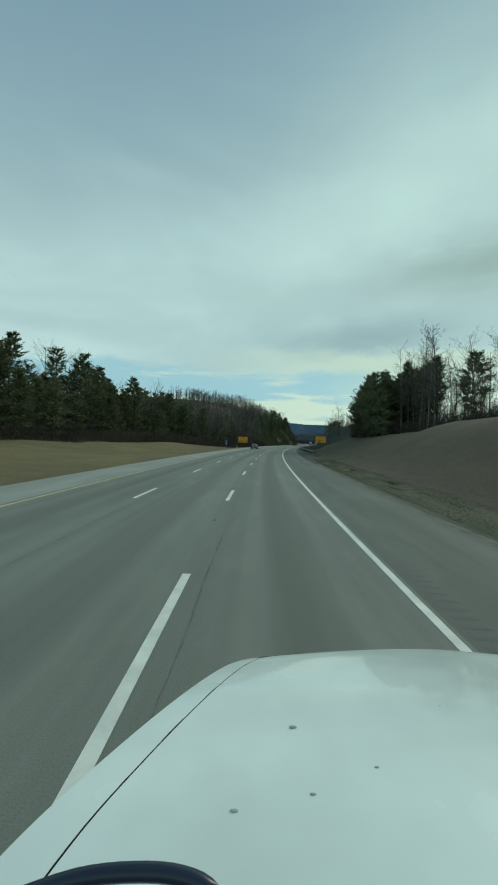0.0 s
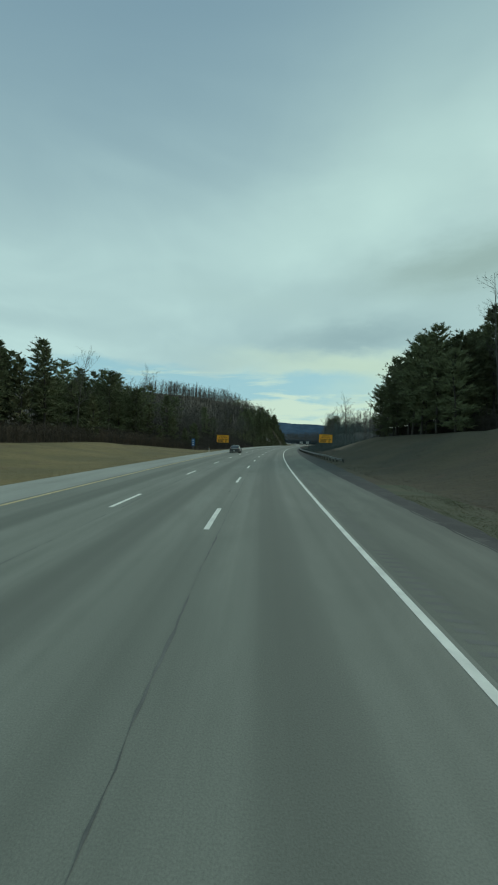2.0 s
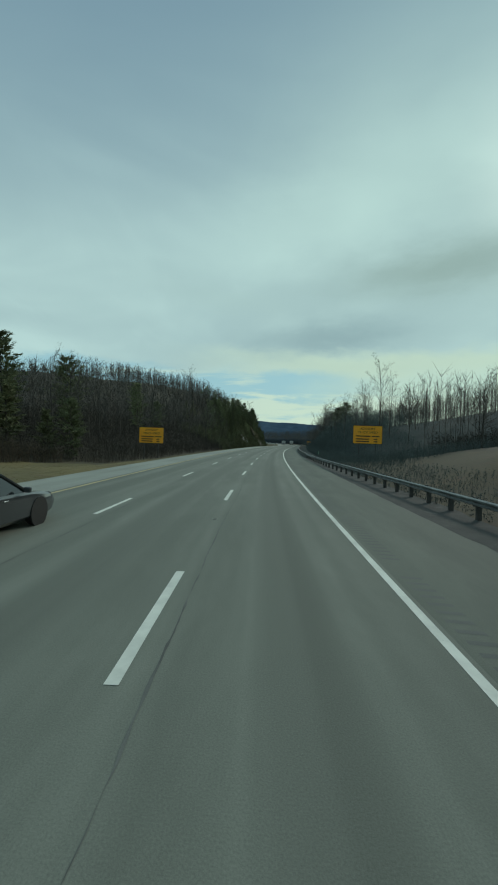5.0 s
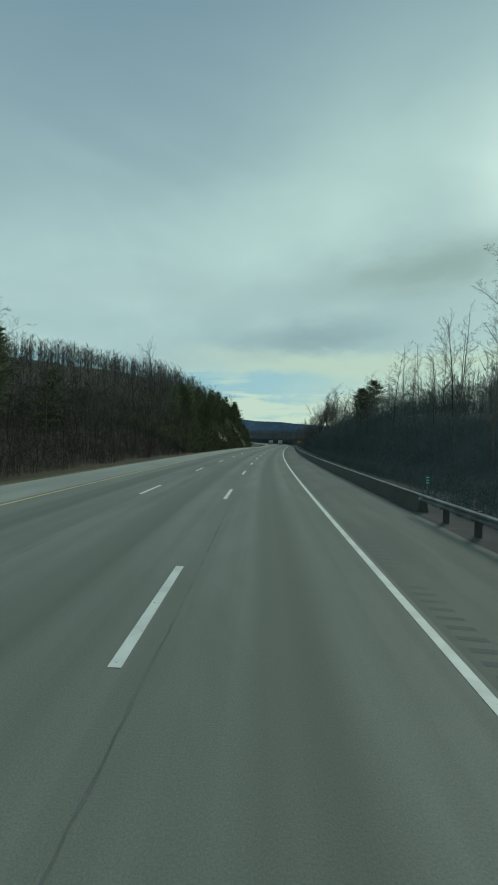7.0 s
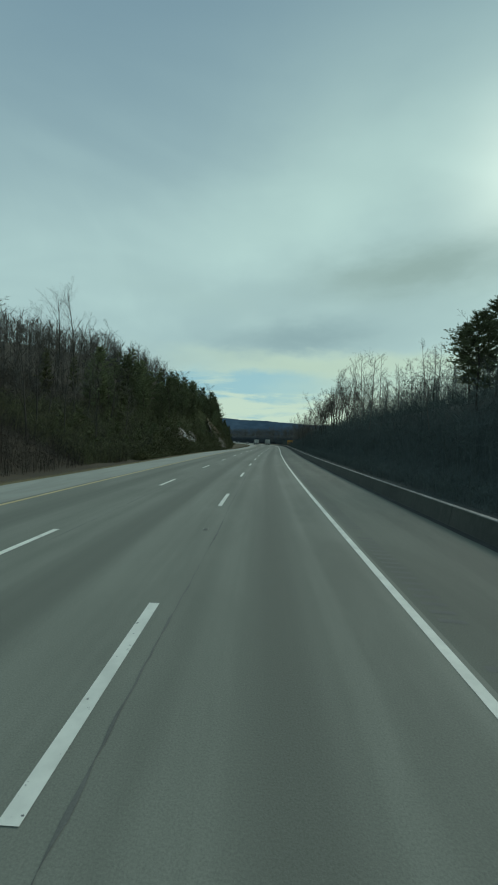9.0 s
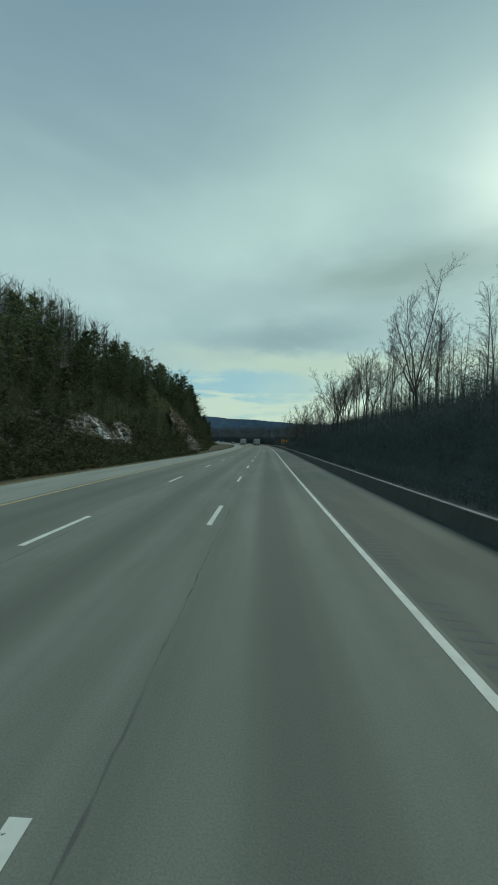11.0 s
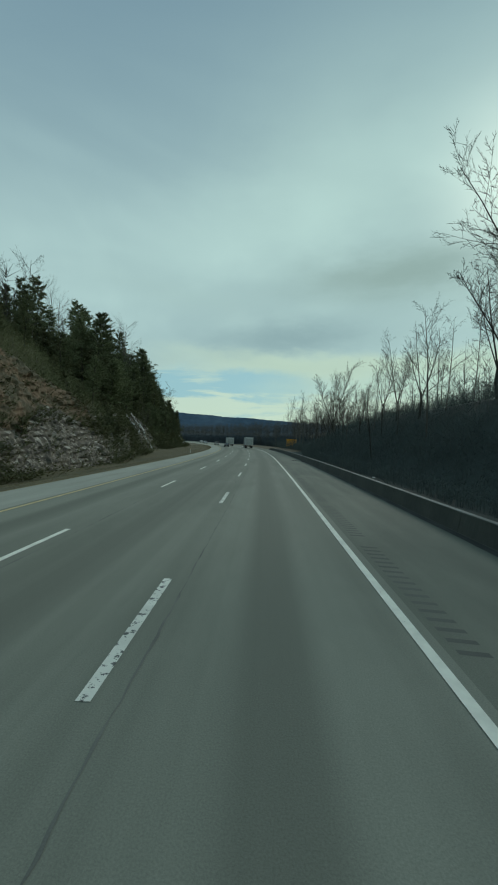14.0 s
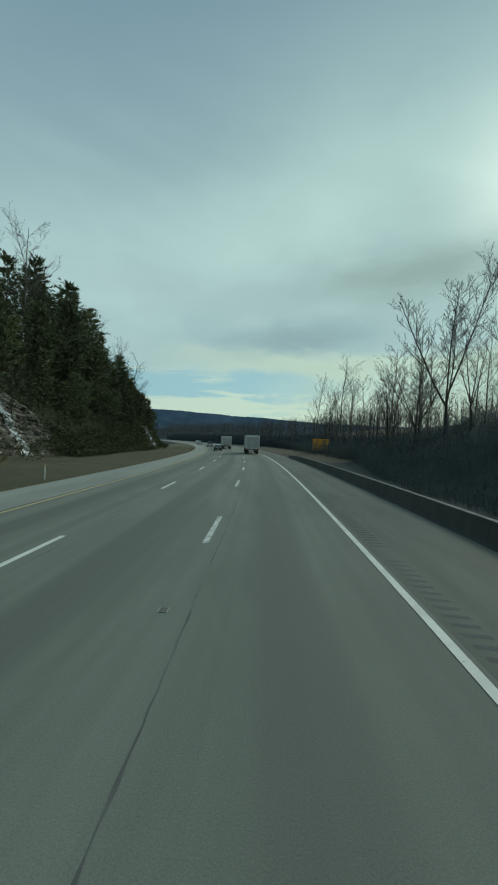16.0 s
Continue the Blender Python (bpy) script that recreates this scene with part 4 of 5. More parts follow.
def join_far_trees():
    blocks, faces, slots, base = [], [], [], 0
    for tree, m in FAR_TREES:
        for slot, name in ((0, "trunk"), (1, "crown")):
            me = next(c.data for c in tree.children if c.name.startswith(name))
            co = np.empty(len(me.vertices) * 3)
            me.vertices.foreach_get("co", co)
            a = np.array(m)
            blocks.append(co.reshape(-1, 3) @ a[:3, :3].T + a[:3, 3])
            faces.extend(tuple(base + v for v in f.vertices) for f in me.polygons)
            slots.extend([slot] * len(me.polygons))
            base += len(me.vertices)
    ob = new("back_woods", mesh_of("back_woods", np.concatenate(blocks).tolist(), faces, [M_BARK, M_TWIG], slots=slots))
    tagged(ob, "leafless grey-brown trees standing behind the wood's edge", "woods", kind="stuff")


def plant_woods():
    rng = random.Random(4)
    # left wood: pines and cedars, then bare trees, then pines over the rock
    for s in np.arange(10, 552, 3.6):
        foot = float(foot_left(s))
        deep = 4 if s < 160 else 3 if s < 285 else 6 if s < 440 else 5
        for row in range(deep):
            gap = 6.5 if s < 285 else 5.5
            o = -(foot + 1.5 + row * gap + rng.uniform(0, 5.0))
            q = s + rng.uniform(-2, 2)
            u = rng.random()
            if q < 160:
                if row == 0 and 96 < q < 152 and rng.random() < 0.8:
                    continue
                if rng.random() < (0.06 if row < 2 else 0.35 if row < 3 else 0.6):
                    continue
                kind = rng.choice(PINES[2:] + CEDARS) if row == 0 and u < 0.9 else rng.choice(PINES if row < 2 else PINES_BACK) if u < (0.58 if row < 2 else 0.55) else rng.choice(CEDARS) if u < 0.84 and row < 2 else rng.choice(BARE)
                size = rng.uniform(0.78, 1.02) * (1.0 if row else 0.85) * (1.14 if 92 < q < 115 and row > 0 else 0.9 if q > 115 else 1.04)
            elif q < 285 + rng.uniform(-14, 14):
                if rng.random() < 0.42:
                    continue
                kind = rng.choice(BARE[0::2]) if u < 0.95 else rng.choice(PINES)
                size = rng.uniform(0.7, 0.95)
            else:
                low = q > 435
                if not low and (row == 0 and (q > 366 or rng.random() < 0.25) or (row == 1 and (366 < q < 406 or rng.random() < 0.5))) or (row > 3 and rng.random() < 0.35):
                    continue
                kind = rng.choice(PINES[2:] + CEDARS if row == 0 else (PINES if row < 3 else PINES_BACK) + CEDARS) if u < ((0.95 if row < 3 else 0.25) if q < 352 else 0.92 if row < 4 else 0.4) else rng.choice(BARE)
                size = (rng.uniform(0.7, 1.0) if kind in BARE else rng.uniform(0.64, 0.95)) * (0.95 if q > 488 and row == 0 else 0.6 if q > 435 and row == 0 else 0.5 if q < 366 and row == 0 else 1.0) * ((1.30 if 460 < q < 492 else 1.18) if q > 440 else 1.08 if q > 425 and row > 0 else (0.66 if q > 406 else 0.55) if q > 366 else ((1.12 if q < 328 else 0.84) if kind in BARE else 0.80) if q < 352 else 0.80)
            (plant_far if kind in BARE and row > 1 and q < 300 else plant)(kind, q, o, size, rng)
    for s in np.arange(92, 150, 3.0):
        plant(rng.choice(PINES), s + rng.uniform(-1.5, 1.5), -(float(foot_left(s)) + rng.uniform(8, 15)), rng.uniform(0.72, 0.86), rng)
    for s in np.arange(286, 378, 3.4):
        plant_far(rng.choice(BARE), s + rng.uniform(-1.5, 1.5), -(float(foot_left(s)) + rng.uniform(22, 33)), rng.uniform(0.85, 1.1) * (0.54 if s < 335 else 0.58), rng)
    # right bank: bare trees, then a stand of big pines, then tall thin bare trees behind the parapet
    for s in np.arange(97, 140, 3.4):
        for row in range(3):
            if rng.random() < 0.9:
                plant(rng.choice(TALL_PINES if row and rng.random() < 0.7 else PINES if row else PINES[::2]), s + rng.uniform(-1.5, 1.5), 27 + row * 6 + rng.uniform(-1.5, 2), rng.uniform(0.84, 1.08), rng)
    for s in np.arange(22, 88, 5.0):
        for row in range(2):
            plant(rng.choice(PINES) if rng.random() < 0.12 else rng.choice(BARE), s + rng.uniform(-3, 3), 33 + row * 9 + rng.uniform(-2, 3), rng.uniform(0.85, 1.05) * (1.1 if s > 74 else 0.72), rng)
    for s in np.arange(70, 100, 2.6):
        plant(rng.choice(SLENDER), s, 31 + rng.uniform(-2, 3), rng.uniform(0.85, 1.05), rng)
    for s in np.arange(84, 140, 7.0):
        plant(rng.choice(BARE), s, 46 + rng.uniform(-2, 4), rng.uniform(0.85, 1.1), rng)
    for s in np.arange(150, 560, 4.6):
        for row in range(4 if 325 < s < 400 else 3 if 195 < s < 325 else 2 if 400 < s < 500 else 1):
            if rng.random() < (0.72 if s < 400 else 0.85 if s < 500 else 0.4):
                plant(rng.choice(SLENDER) if rng.random() < (1.0 if s < 262 else 0.8 if s < 318 else 0.5 if s < 405 else 0.1) else rng.choice(BARE), s + rng.uniform(-3, 3), 19 + row * 6 + rng.uniform(-1.5, 3) + (8 if s < 180 else 0), rng.uniform(0.72, 1.05) * float(np.interp(s, (150, 185, 200, 262, 285, 320, 345, 380, 396, 422, 434, 490, 520), (0.5, 0.55, 0.58, 0.58, 0.72, 0.76, 0.84, 0.74, 0.52, 0.54, 0.70, 0.90, 0.6))), rng, 2.0)
    plant(BARE[0], 330, 22.5, 0.82, rng)
    for k, s, o, size in ((2, 441, 19.0, 0.72), (4, 445, 21.0, 0.70), (0, 448, 18.5, 0.70), (2, 452, 20.5, 0.76), (4, 456, 19.0, 0.66), (0, 460, 21.5, 0.68), (2, 434, 22.5, 0.66), (0, 466, 20.5, 0.6)):
        plant(BARE[k], s, o, size, rng)
    for k, s, o, size in ((2, 369, 21.5, 0.9), (0, 360, 23, 0.92), (4, 371, 19.5, 0.8), (2, 354, 22, 1.05), (4, 349, 23, 0.95), (0, 390, 15.0, 0.62)):
        plant(BARE[k], s, o, size, rng)
    # broad forked trees along the top of the thicket
    for k, s, o, size in ((1, 313, 20.5, 1.15), (0, 318, 22.0, 0.85), (0, 366, 20.0, 1.10), (1, 361, 20.0, 1.0), (0, 372, 20.0, 0.86), (1, 377, 22.0, 0.80), (2, 352, 20.0, 0.92), (1, 346, 22.0, 0.95), (0, 338, 21.5, 0.86), (1, 396.5, 20.0, 0.74), (2, 389, 20.0, 0.70), (2, 402, 20.0, 0.66), (1, 409, 18.5, 0.55), (2, 423, 19.0, 0.54), (1, 416, 18.0, 0.46), (1, 436.5, 20.0, 1.16), (0, 446, 21.0, 0.80), (0, 453, 20.5, 0.74), (1, 433, 20.5, 0.66)):
        plant(SPREAD[k], s, o, size, rng)
    # tall trees between the bank's end and the barrier
    for k, s, o, size in ((0, 152, 33, 0.62), (2, 157, 31, 0.66), (3, 160, 34, 0.60), (1, 166, 30, 0.68), (0, 172, 28, 0.62), (2, 178, 27, 0.58), (1, 184, 26, 0.64), (3, 189, 24, 0.75)):
        plant(SLENDER[k], s, o, size, rng)
    for k, s, o, size in ((0, 163, 29, 0.7), (4, 198, 24, 0.95), (2, 204, 22, 0.8), (4, 147, 36, 0.8)):
        plant(BARE[k], s, o, size, rng)
    for s, o, k in ((244.5, 19.8, 0.50), (249.5, 21.5, 0.46), (246.5, 22.5, 0.52)):
        c = plant(TALL_PINES[1], s, o, k, rng)
        c.scale = (k * 1.1, k * 1.1, k)


plant_woods()
join_far_trees()


def brush(name, seed, count, spans, height, label, mat=M_BRUSH, thin=1.0, shoots=6, low=0.45):
    """Thickets: many thin leaning stems with side shoots, joined. spans: station, near and far offset by station."""
    rng = random.Random(seed)
    verts, faces = [], []

    def blade(p, q, w):
        d = (q - p).normalized()
        side = d.cross(Vector((rng.uniform(-1, 1), rng.uniform(-1, 1), 0.1))).normalized() * w
        k = len(verts)
        verts.extend((p - side, p + side, q))
        faces.append((k, k + 1, k + 2))
    for _ in range(count):
        s = rng.uniform(spans[0], spans[1])
        near, deep = float(np.interp(s, *spans[2])), spans[3]
        o = near + math.copysign(deep * rng.random() ** 1.3, near)
        h = float(np.interp(s, *height)) * rng.uniform(low, 1.1 - 0.1 * (low > 0.5))
        p = at(s, o, float(ground_z(s, o)) - 0.1)
        q = p + Vector((rng.uniform(-0.35, 0.35) * h * 0.6, rng.uniform(-0.35, 0.35) * h * 0.6, h))
        blade(p, q, (0.016 + 0.005 * h) * thin)
        for k in range(shoots):
            f = rng.uniform(0.15, 0.9)
            a = p.lerp(q, f)
            b = a + Vector((rng.uniform(-1, 1), rng.uniform(-1, 1), rng.uniform(0.1, 1.0))) * h * 0.28
            blade(a, b, (0.014 + 0.006 * h) * thin)
    ob = new(name, mesh_of(name, verts, faces, mat))
    tagged(ob, label, "brush", kind="stuff")


def plant_scrub():
    """Small cedars and saplings rooted on the ledges."""
    rng = random.Random(17)
    for s in np.arange(262, 520, 2.6):
        for _ in range(2 if s < 366 or 402 < s < 480 else 1):
            if 372 < s < 402 and rng.random() < 0.3:
                continue
            o = -float(foot_left(s)) - rng.uniform(0.5, 11)
            plant(rng.choice(SHRUBS), s + rng.uniform(-1.5, 1.5), o, rng.uniform(0.35, 0.68), rng, 6)


plant_scrub()


LEFT_FOOT = ((-20, 60, 100, 140, 165, 330, 412, 435, 470, 503, 530, 545), (-34.5, -34.5, -32.5, -26.5, -20.0, -20.0, -21, -23.6, -23.2, -20.8, -22.5, -31))
brush("roadside_brush", 2, 20000, (-10, 300, LEFT_FOOT, 16.0), ((-10, 120, 150, 300), (2.8, 2.8, 3.2, 3.2)), "tangled brown leafless brush under the woods", M_BRUSH, 0.65, 5)
brush("foot_brush", 21, 7000, (70, 156, LEFT_FOOT, 9.0), ((70, 95, 140, 156), (1.4, 2.6, 2.8, 2.2)), "tangled brown brush on the slope under the pines", M_DRY_BRUSH, 0.6, 6)
brush("wood_brush", 14, 8000, (150, 292, ((150, 292), (-35, -35)), 30.0), ((150, 292), (4.0, 4.0)), "brown understorey between the bare trees", M_BRUSH, 0.8, 5)
brush("hill_brush", 3, 17000, (255, 370, LEFT_FOOT, 18.0), ((255, 330, 345, 370), (3.0, 3.0, 3.6, 3.0)), "dark green and brown scrub on the rock cutting", M_CEDAR, 0.8, 5)
brush("ledge_brush", 9, 6000, (366, 404, ((366, 404), (-26.5, -27.0)), 16.0), ((370, 402), (2.2, 2.2)), "dark scrub over the bare rock ledges", M_CEDAR)
brush("nose_brush", 10, 13000, (402, 545, LEFT_FOOT, 18.0), ((402, 545), (2.4, 2.6)), "dark green and brown scrub on the hill's end", M_CEDAR)
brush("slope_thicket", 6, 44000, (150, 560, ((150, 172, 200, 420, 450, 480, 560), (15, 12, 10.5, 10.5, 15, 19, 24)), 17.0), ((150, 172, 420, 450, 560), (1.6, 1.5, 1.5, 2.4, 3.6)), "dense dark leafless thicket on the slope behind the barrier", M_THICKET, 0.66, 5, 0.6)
brush("sapling_stand", 15, 6500, (196, 500, ((196, 500), (15.0, 15.0)), 20.0), ((196, 230, 300, 330, 400, 440, 500), (3.5, 5.5, 5.0, 3.4, 3.0, 3.0, 4.0)), "slender leafless saplings rising from the thicket", M_THICKET, 0.55, 9, 0.5)
brush("rail_brush", 12, 3500, (118, 178, ((118, 178), (9.0, 8.5)), 6.0), ((118, 140, 178), (0.3, 0.6, 0.9)), "low dark weeds behind the guardrail", M_THICKET, 0.7)
brush("bend_thicket", 13, 9000, (490, 760, ((490, 760), (24, 15)), 26.0), ((490, 760), (4.5, 6.0)), "dark leafless thicket outside the far bend", M_HAZY_FAR, 1.8, 5)
brush("bank_brush", 8, 6500, (20, 180, ((20, 180), (30, 28)), 14.0), ((20, 180), (3.0, 3.5)), "dark brush at the foot of the bank's trees")


def litter(s, o, size, seed):
    """A crumpled scrap of white plastic."""
    rng = random.Random(seed)
    bm = bmesh.new()
    bmesh.ops.create_icosphere(bm, subdivisions=3, radius=0.5)
    for v in bm.verts:
        k = 0.75 + 0.9 * noise.noise(v.co * 3.1 + Vector((seed, 0, 0)))
        v.co = Vector((v.co.x * k * size, v.co.y * k * size * 0.7, max(v.co.z, -0.3) * k * size * 0.45))
    ob = part("plastic_scrap", bm, M_PLASTIC_WHITE)
    z = float(ground_z(s, o))
    ob.matrix_world = stand(s, o, z + size * 0.12, rng.uniform(0, 90))
    tagged(ob, "crumpled white plastic scrap lying in the brush", "litter", "litter")


litter(172.5, 9.4, 0.42, 3)
litter(165.5, 9.3, 0.3, 9)
litter(373.0, 10.4, 0.4, 5)


def far_woods(name, seed, count, s_range, o_range, label, mat=M_TWIG, wide=1.0):
    """Distant wooded slopes: stems with a fan of branches, joined."""
    rng = random.Random(seed)
    verts, faces = [], []
    for _ in range(count):
        s, o = rng.uniform(*s_range), rng.uniform(*o_range)
        h = rng.uniform(8, 14)
        p = at(s, o, float(ground_z(s, o)) - 0.3)
        for k in range(15):
            a = p + Vector((0, 0, h * (0 if k == 0 else rng.uniform(0.2, 0.85))))
            b = a + (Vector((0, 0, h)) if k == 0 else Vector((rng.uniform(-1, 1), rng.uniform(-1, 1), rng.uniform(0.3, 1.2))) * h * 0.20)
            w = Vector((rng.uniform(-1, 1), rng.uniform(-1, 1), 0)).normalized() * (0.13 if k == 0 else 0.11) * wide
            q = len(verts)
            verts.extend((a - w, a + w, b))
            faces.append((q, q + 1, q + 2))
    tagged(new(name, mesh_of(name, verts, faces, mat)), label, "woods", kind="stuff")


far_woods("far_woods_right", 31, 5200, (120, 900), (34, 130), "grey-brown leafless woods on the far slope", M_TWIG, 0.55)
far_woods("far_woods_left", 32, 3200, (-20, 520), (-120, -42), "grey-brown leafless woods over the hill")
far_woods("far_woods_bend", 33, 4500, (600, 1100), (-110, -45), "leafless woods inside the far bend", M_HAZY_FAR)


# ---- rock cutting ----
def rock_depth(s, z):
    """How far behind its foot the broken face lies at height z: blocks, risers and treads."""
    bed = 0.75 + 0.3 * noise.noise((s * 0.03, 4.0, 2.0))
    b = z / bed + 0.9 * noise.noise((s * 0.045, 0, 3.0)) + 0.35 * noise.noise((s * 0.3, 0, 6.0))
    k = math.floor(b)
    f = b - k
    tread = max(0.0, (f - 0.55) / 0.45)
    d = (k + tread * tread * (3 - 2 * tread)) * bed * (0.55 + 0.25 * noise.noise((s * 0.05, 9.0, 0)))
    block = math.floor(s * 0.55 + 1.7 * noise.noise((k * 2.3, s * 0.02, 0)))
    d -= 0.55 * noise.noise((block * 5.13, k * 3.7, 1.0)) + 0.6 * noise.noise((s * 0.13, z * 0.3, 2.0)) + 0.22 * noise.noise((s * 1.9, z * 2.0, 4.0)) + 0.10 * noise.noise((s * 5.0, z * 5.0, 4.0))
    return d


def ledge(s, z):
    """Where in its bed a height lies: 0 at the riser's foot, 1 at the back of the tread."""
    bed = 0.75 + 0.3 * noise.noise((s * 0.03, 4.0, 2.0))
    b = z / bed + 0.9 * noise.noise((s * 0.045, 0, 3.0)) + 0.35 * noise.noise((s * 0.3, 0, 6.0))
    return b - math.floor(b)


def rock_high(s):
    high = float(np.interp(s, (272, 285, 304, 330, 362, 374, 394, 408, 440, 455, 495, 512, 535), (0.5, 4.0, 8.0, 7.2, 5.0, 14.0, 16.5, 6.5, 8.5, 3.5, 6.0, 7.0, 0.6)))
    return high * (0.85 + 0.5 * noise.noise((s * 0.09, 3.0, 0)))


def rock_base(s):
    return float(ground_z(s, -float(foot_left(s)) + 1.0)) - 0.4


def build_rock():
    """The blasted face: ledges in beds, broken by joints."""
    ss = np.arange(272, 535, 0.3)
    rows = 48
    verts, faces, slots = [], [], []
    for s in ss:
        foot, base, high = float(foot_left(s)), rock_base(s), rock_high(s)
        for j in range(rows + 1):
            z = high * j / rows
            verts.append(at(s, -(foot - 0.6 + rock_depth(s, z)), base + z))
    n = rows + 1
    for i in range(len(ss) - 1):
        for j in range(rows):
            faces.append((i * n + j, i * n + j + 1, (i + 1) * n + j + 1, (i + 1) * n + j))
            soil = 376 < ss[i] < 402 and j > rows * (0.52 + 0.3 * noise.noise((ss[i] * 0.08, 0, 0)))
            z = rock_high(ss[i]) * j / rows
            blotch = noise.noise((ss[i] * 0.9, z * 1.3, 5.0)) + 0.5 * noise.noise((ss[i] * 3.1, z * 3.0, 6.0))
            # pale rock at random; more along ledge edges, their brightness painted as colour
            pale = blotch > (0.24 if 0.42 < ledge(ss[i], z) < 0.72 else 0.30 if 308 < ss[i] < 334 else 0.55)
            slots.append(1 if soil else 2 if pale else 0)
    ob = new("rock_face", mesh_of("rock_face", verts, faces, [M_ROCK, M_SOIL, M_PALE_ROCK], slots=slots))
    tagged(ob, "blasted grey-tan limestone road cutting in rough ledges", "rock face", kind="structure")


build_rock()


def build_pale_streak(s, width, low, high, seed):
    """Broken white runs down the face, wider below, with rock between them: frozen seep, and pale limestone drawn
    alike.
    """
    verts, faces = [], []
    rows, cols = 60, max(10, int(width * 8))
    foot, base = float(foot_left(s)), rock_base(s)
    for i in range(rows + 1):
        f = i / rows
        z = low + (high - low) * (1 - f)
        wide = width * (0.30 + 0.70 * f ** 1.4) * (0.85 + 0.4 * noise.noise((f * 5, s, 0)))
        lean = -2.6 * (1 - f) ** 1.3 + 0.5 * noise.noise((f * 4, s, 5))
        for k in range(cols + 1):
            x = (k / cols - 0.5) * wide
            swell = 0.10 + 0.14 * abs(noise.noise((x * 3.0 + seed, z * 0.5, s))) + 0.05 * noise.noise((x * 9, z * 3, s))
            verts.append(at(s + lean + x, -(foot - 0.6 + rock_depth(s + lean + x, z) - swell), base + z))
    n = cols + 1
    for i in range(rows):
        for k in range(cols):
            x, f = k / cols - 0.5, i / rows
            run = noise.noise((x * 7.0 + seed + 0.8 * noise.noise((f * 5, seed, 1.0)), f * 2.2, s)) + 0.45 * noise.noise((x * 23.0, f * 7.0, seed))
            if run > -0.24 + 0.75 * (abs(x) * 2) ** 3 - 0.18 * f:
                faces.append((i * n + k, i * n + k + 1, (i + 1) * n + k + 1, (i + 1) * n + k))
    ob = new("frozen_seep", mesh_of("frozen_seep", verts, faces, M_SEEP_AND_ROCK, smooth=True))
    tagged(ob, "white streaks of frozen seep and pale limestone on dark rock", "ice", "frozen seeps", kind="structure")


# stations 318 and 327 are pale broken limestone, not ice
for s, w, lo, hi, seed in ((440, 3.9, 0.1, 9.0, 1.0), (435, 2.2, 4.0, 8.4, 4.0), (502, 5.0, 0.2, 6.4, 7.0), (509, 4.0, 0.2, 6.0, 9.0), (318, 5.0, 4.0, 7.2, 12.0), (327, 4.0, 3.4, 6.6, 14.0)):
    build_pale_streak(s, w, lo, hi, seed)


def bare_rock(s, z):
    """How far the face stands free of plants, 0 to 1, at height z over its foot."""
    wave = noise.noise((s * 0.11, z * 0.25, 8.0)) * 1.6
    u = 0.0
    for lo, hi, bottom, top in ((309, 332, 3.4 + wave, 8.2), (376, 403, 0.3, 5.0 + wave), (371, 400, 6.0 + wave, 15.0), (400, 417, 0.4, 4.6 + wave), (424, 447, -1.0, 12.0), (496, 513, -1.0, 9.0)):
        if lo + wave * 2 < s < hi + wave * 2 and bottom < z < top:
            u = 1.0
    return u


def clothe_rock(name, seed, count, span, mat, label, size, thin=1.0):
    """Scrub rooted in the joints and along the foot of the face, all but where the rock is bare."""
    rng = random.Random(seed)
    verts, faces = [], []
    for _ in range(count):
        s = rng.uniform(*span)
        top = rock_high(s)
        z = rng.uniform(-0.2, 1.0) * top
        if rng.random() < 0.86 * bare_rock(s, z):
            continue
        if z < 0.1:
            if rng.random() < 0.85 * bare_rock(s, 1.0):
                continue
            z = 0.1
            o = -(float(foot_left(s)) - 0.7 - 2.0 * rng.random())
            p = at(s, o, float(ground_z(s, o)) - 0.05)
        else:
            p = at(s, -(float(foot_left(s)) - 0.6 + rock_depth(s, z)), rock_base(s) + z)
        h = size * rng.uniform(0.45, 1.15)
        out = Vector((0.8, -0.2, 0.7)) + Vector((rng.uniform(-0.6, 0.6), rng.uniform(-0.8, 0.8), rng.uniform(-0.2, 0.6)))
        q = p + out.normalized() * h
        for k in range(12):
            a = p.lerp(q, 0.0 if k == 0 else rng.uniform(0.1, 0.95))
            b = q if k == 0 else a + Vector((rng.uniform(-1, 1), rng.uniform(-1, 1), rng.uniform(-0.3, 0.9))) * h * 0.42
            side = (b - a).cross(Vector((rng.uniform(-1, 1), rng.uniform(-1, 1), rng.uniform(-1, 1)))).normalized() * (0.016 if k == 0 else 0.034) * h * thin
            m = len(verts)
            verts.extend((a - side, a + side, b))
            faces.append((m, m + 1, m + 2))
    tagged(new(name, mesh_of(name, verts, faces, mat)), label, "scrub", kind="stuff")


clothe_rock("rock_scrub", 41, 11000, (272, 535), M_OLIVE, "olive and brown scrub clinging to the rock cutting", 1.3)
clothe_rock("rock_cedar_scrub", 42, 8000, (272, 535), M_CEDAR, "dark green evergreen scrub clinging to the rock cutting", 1.4)


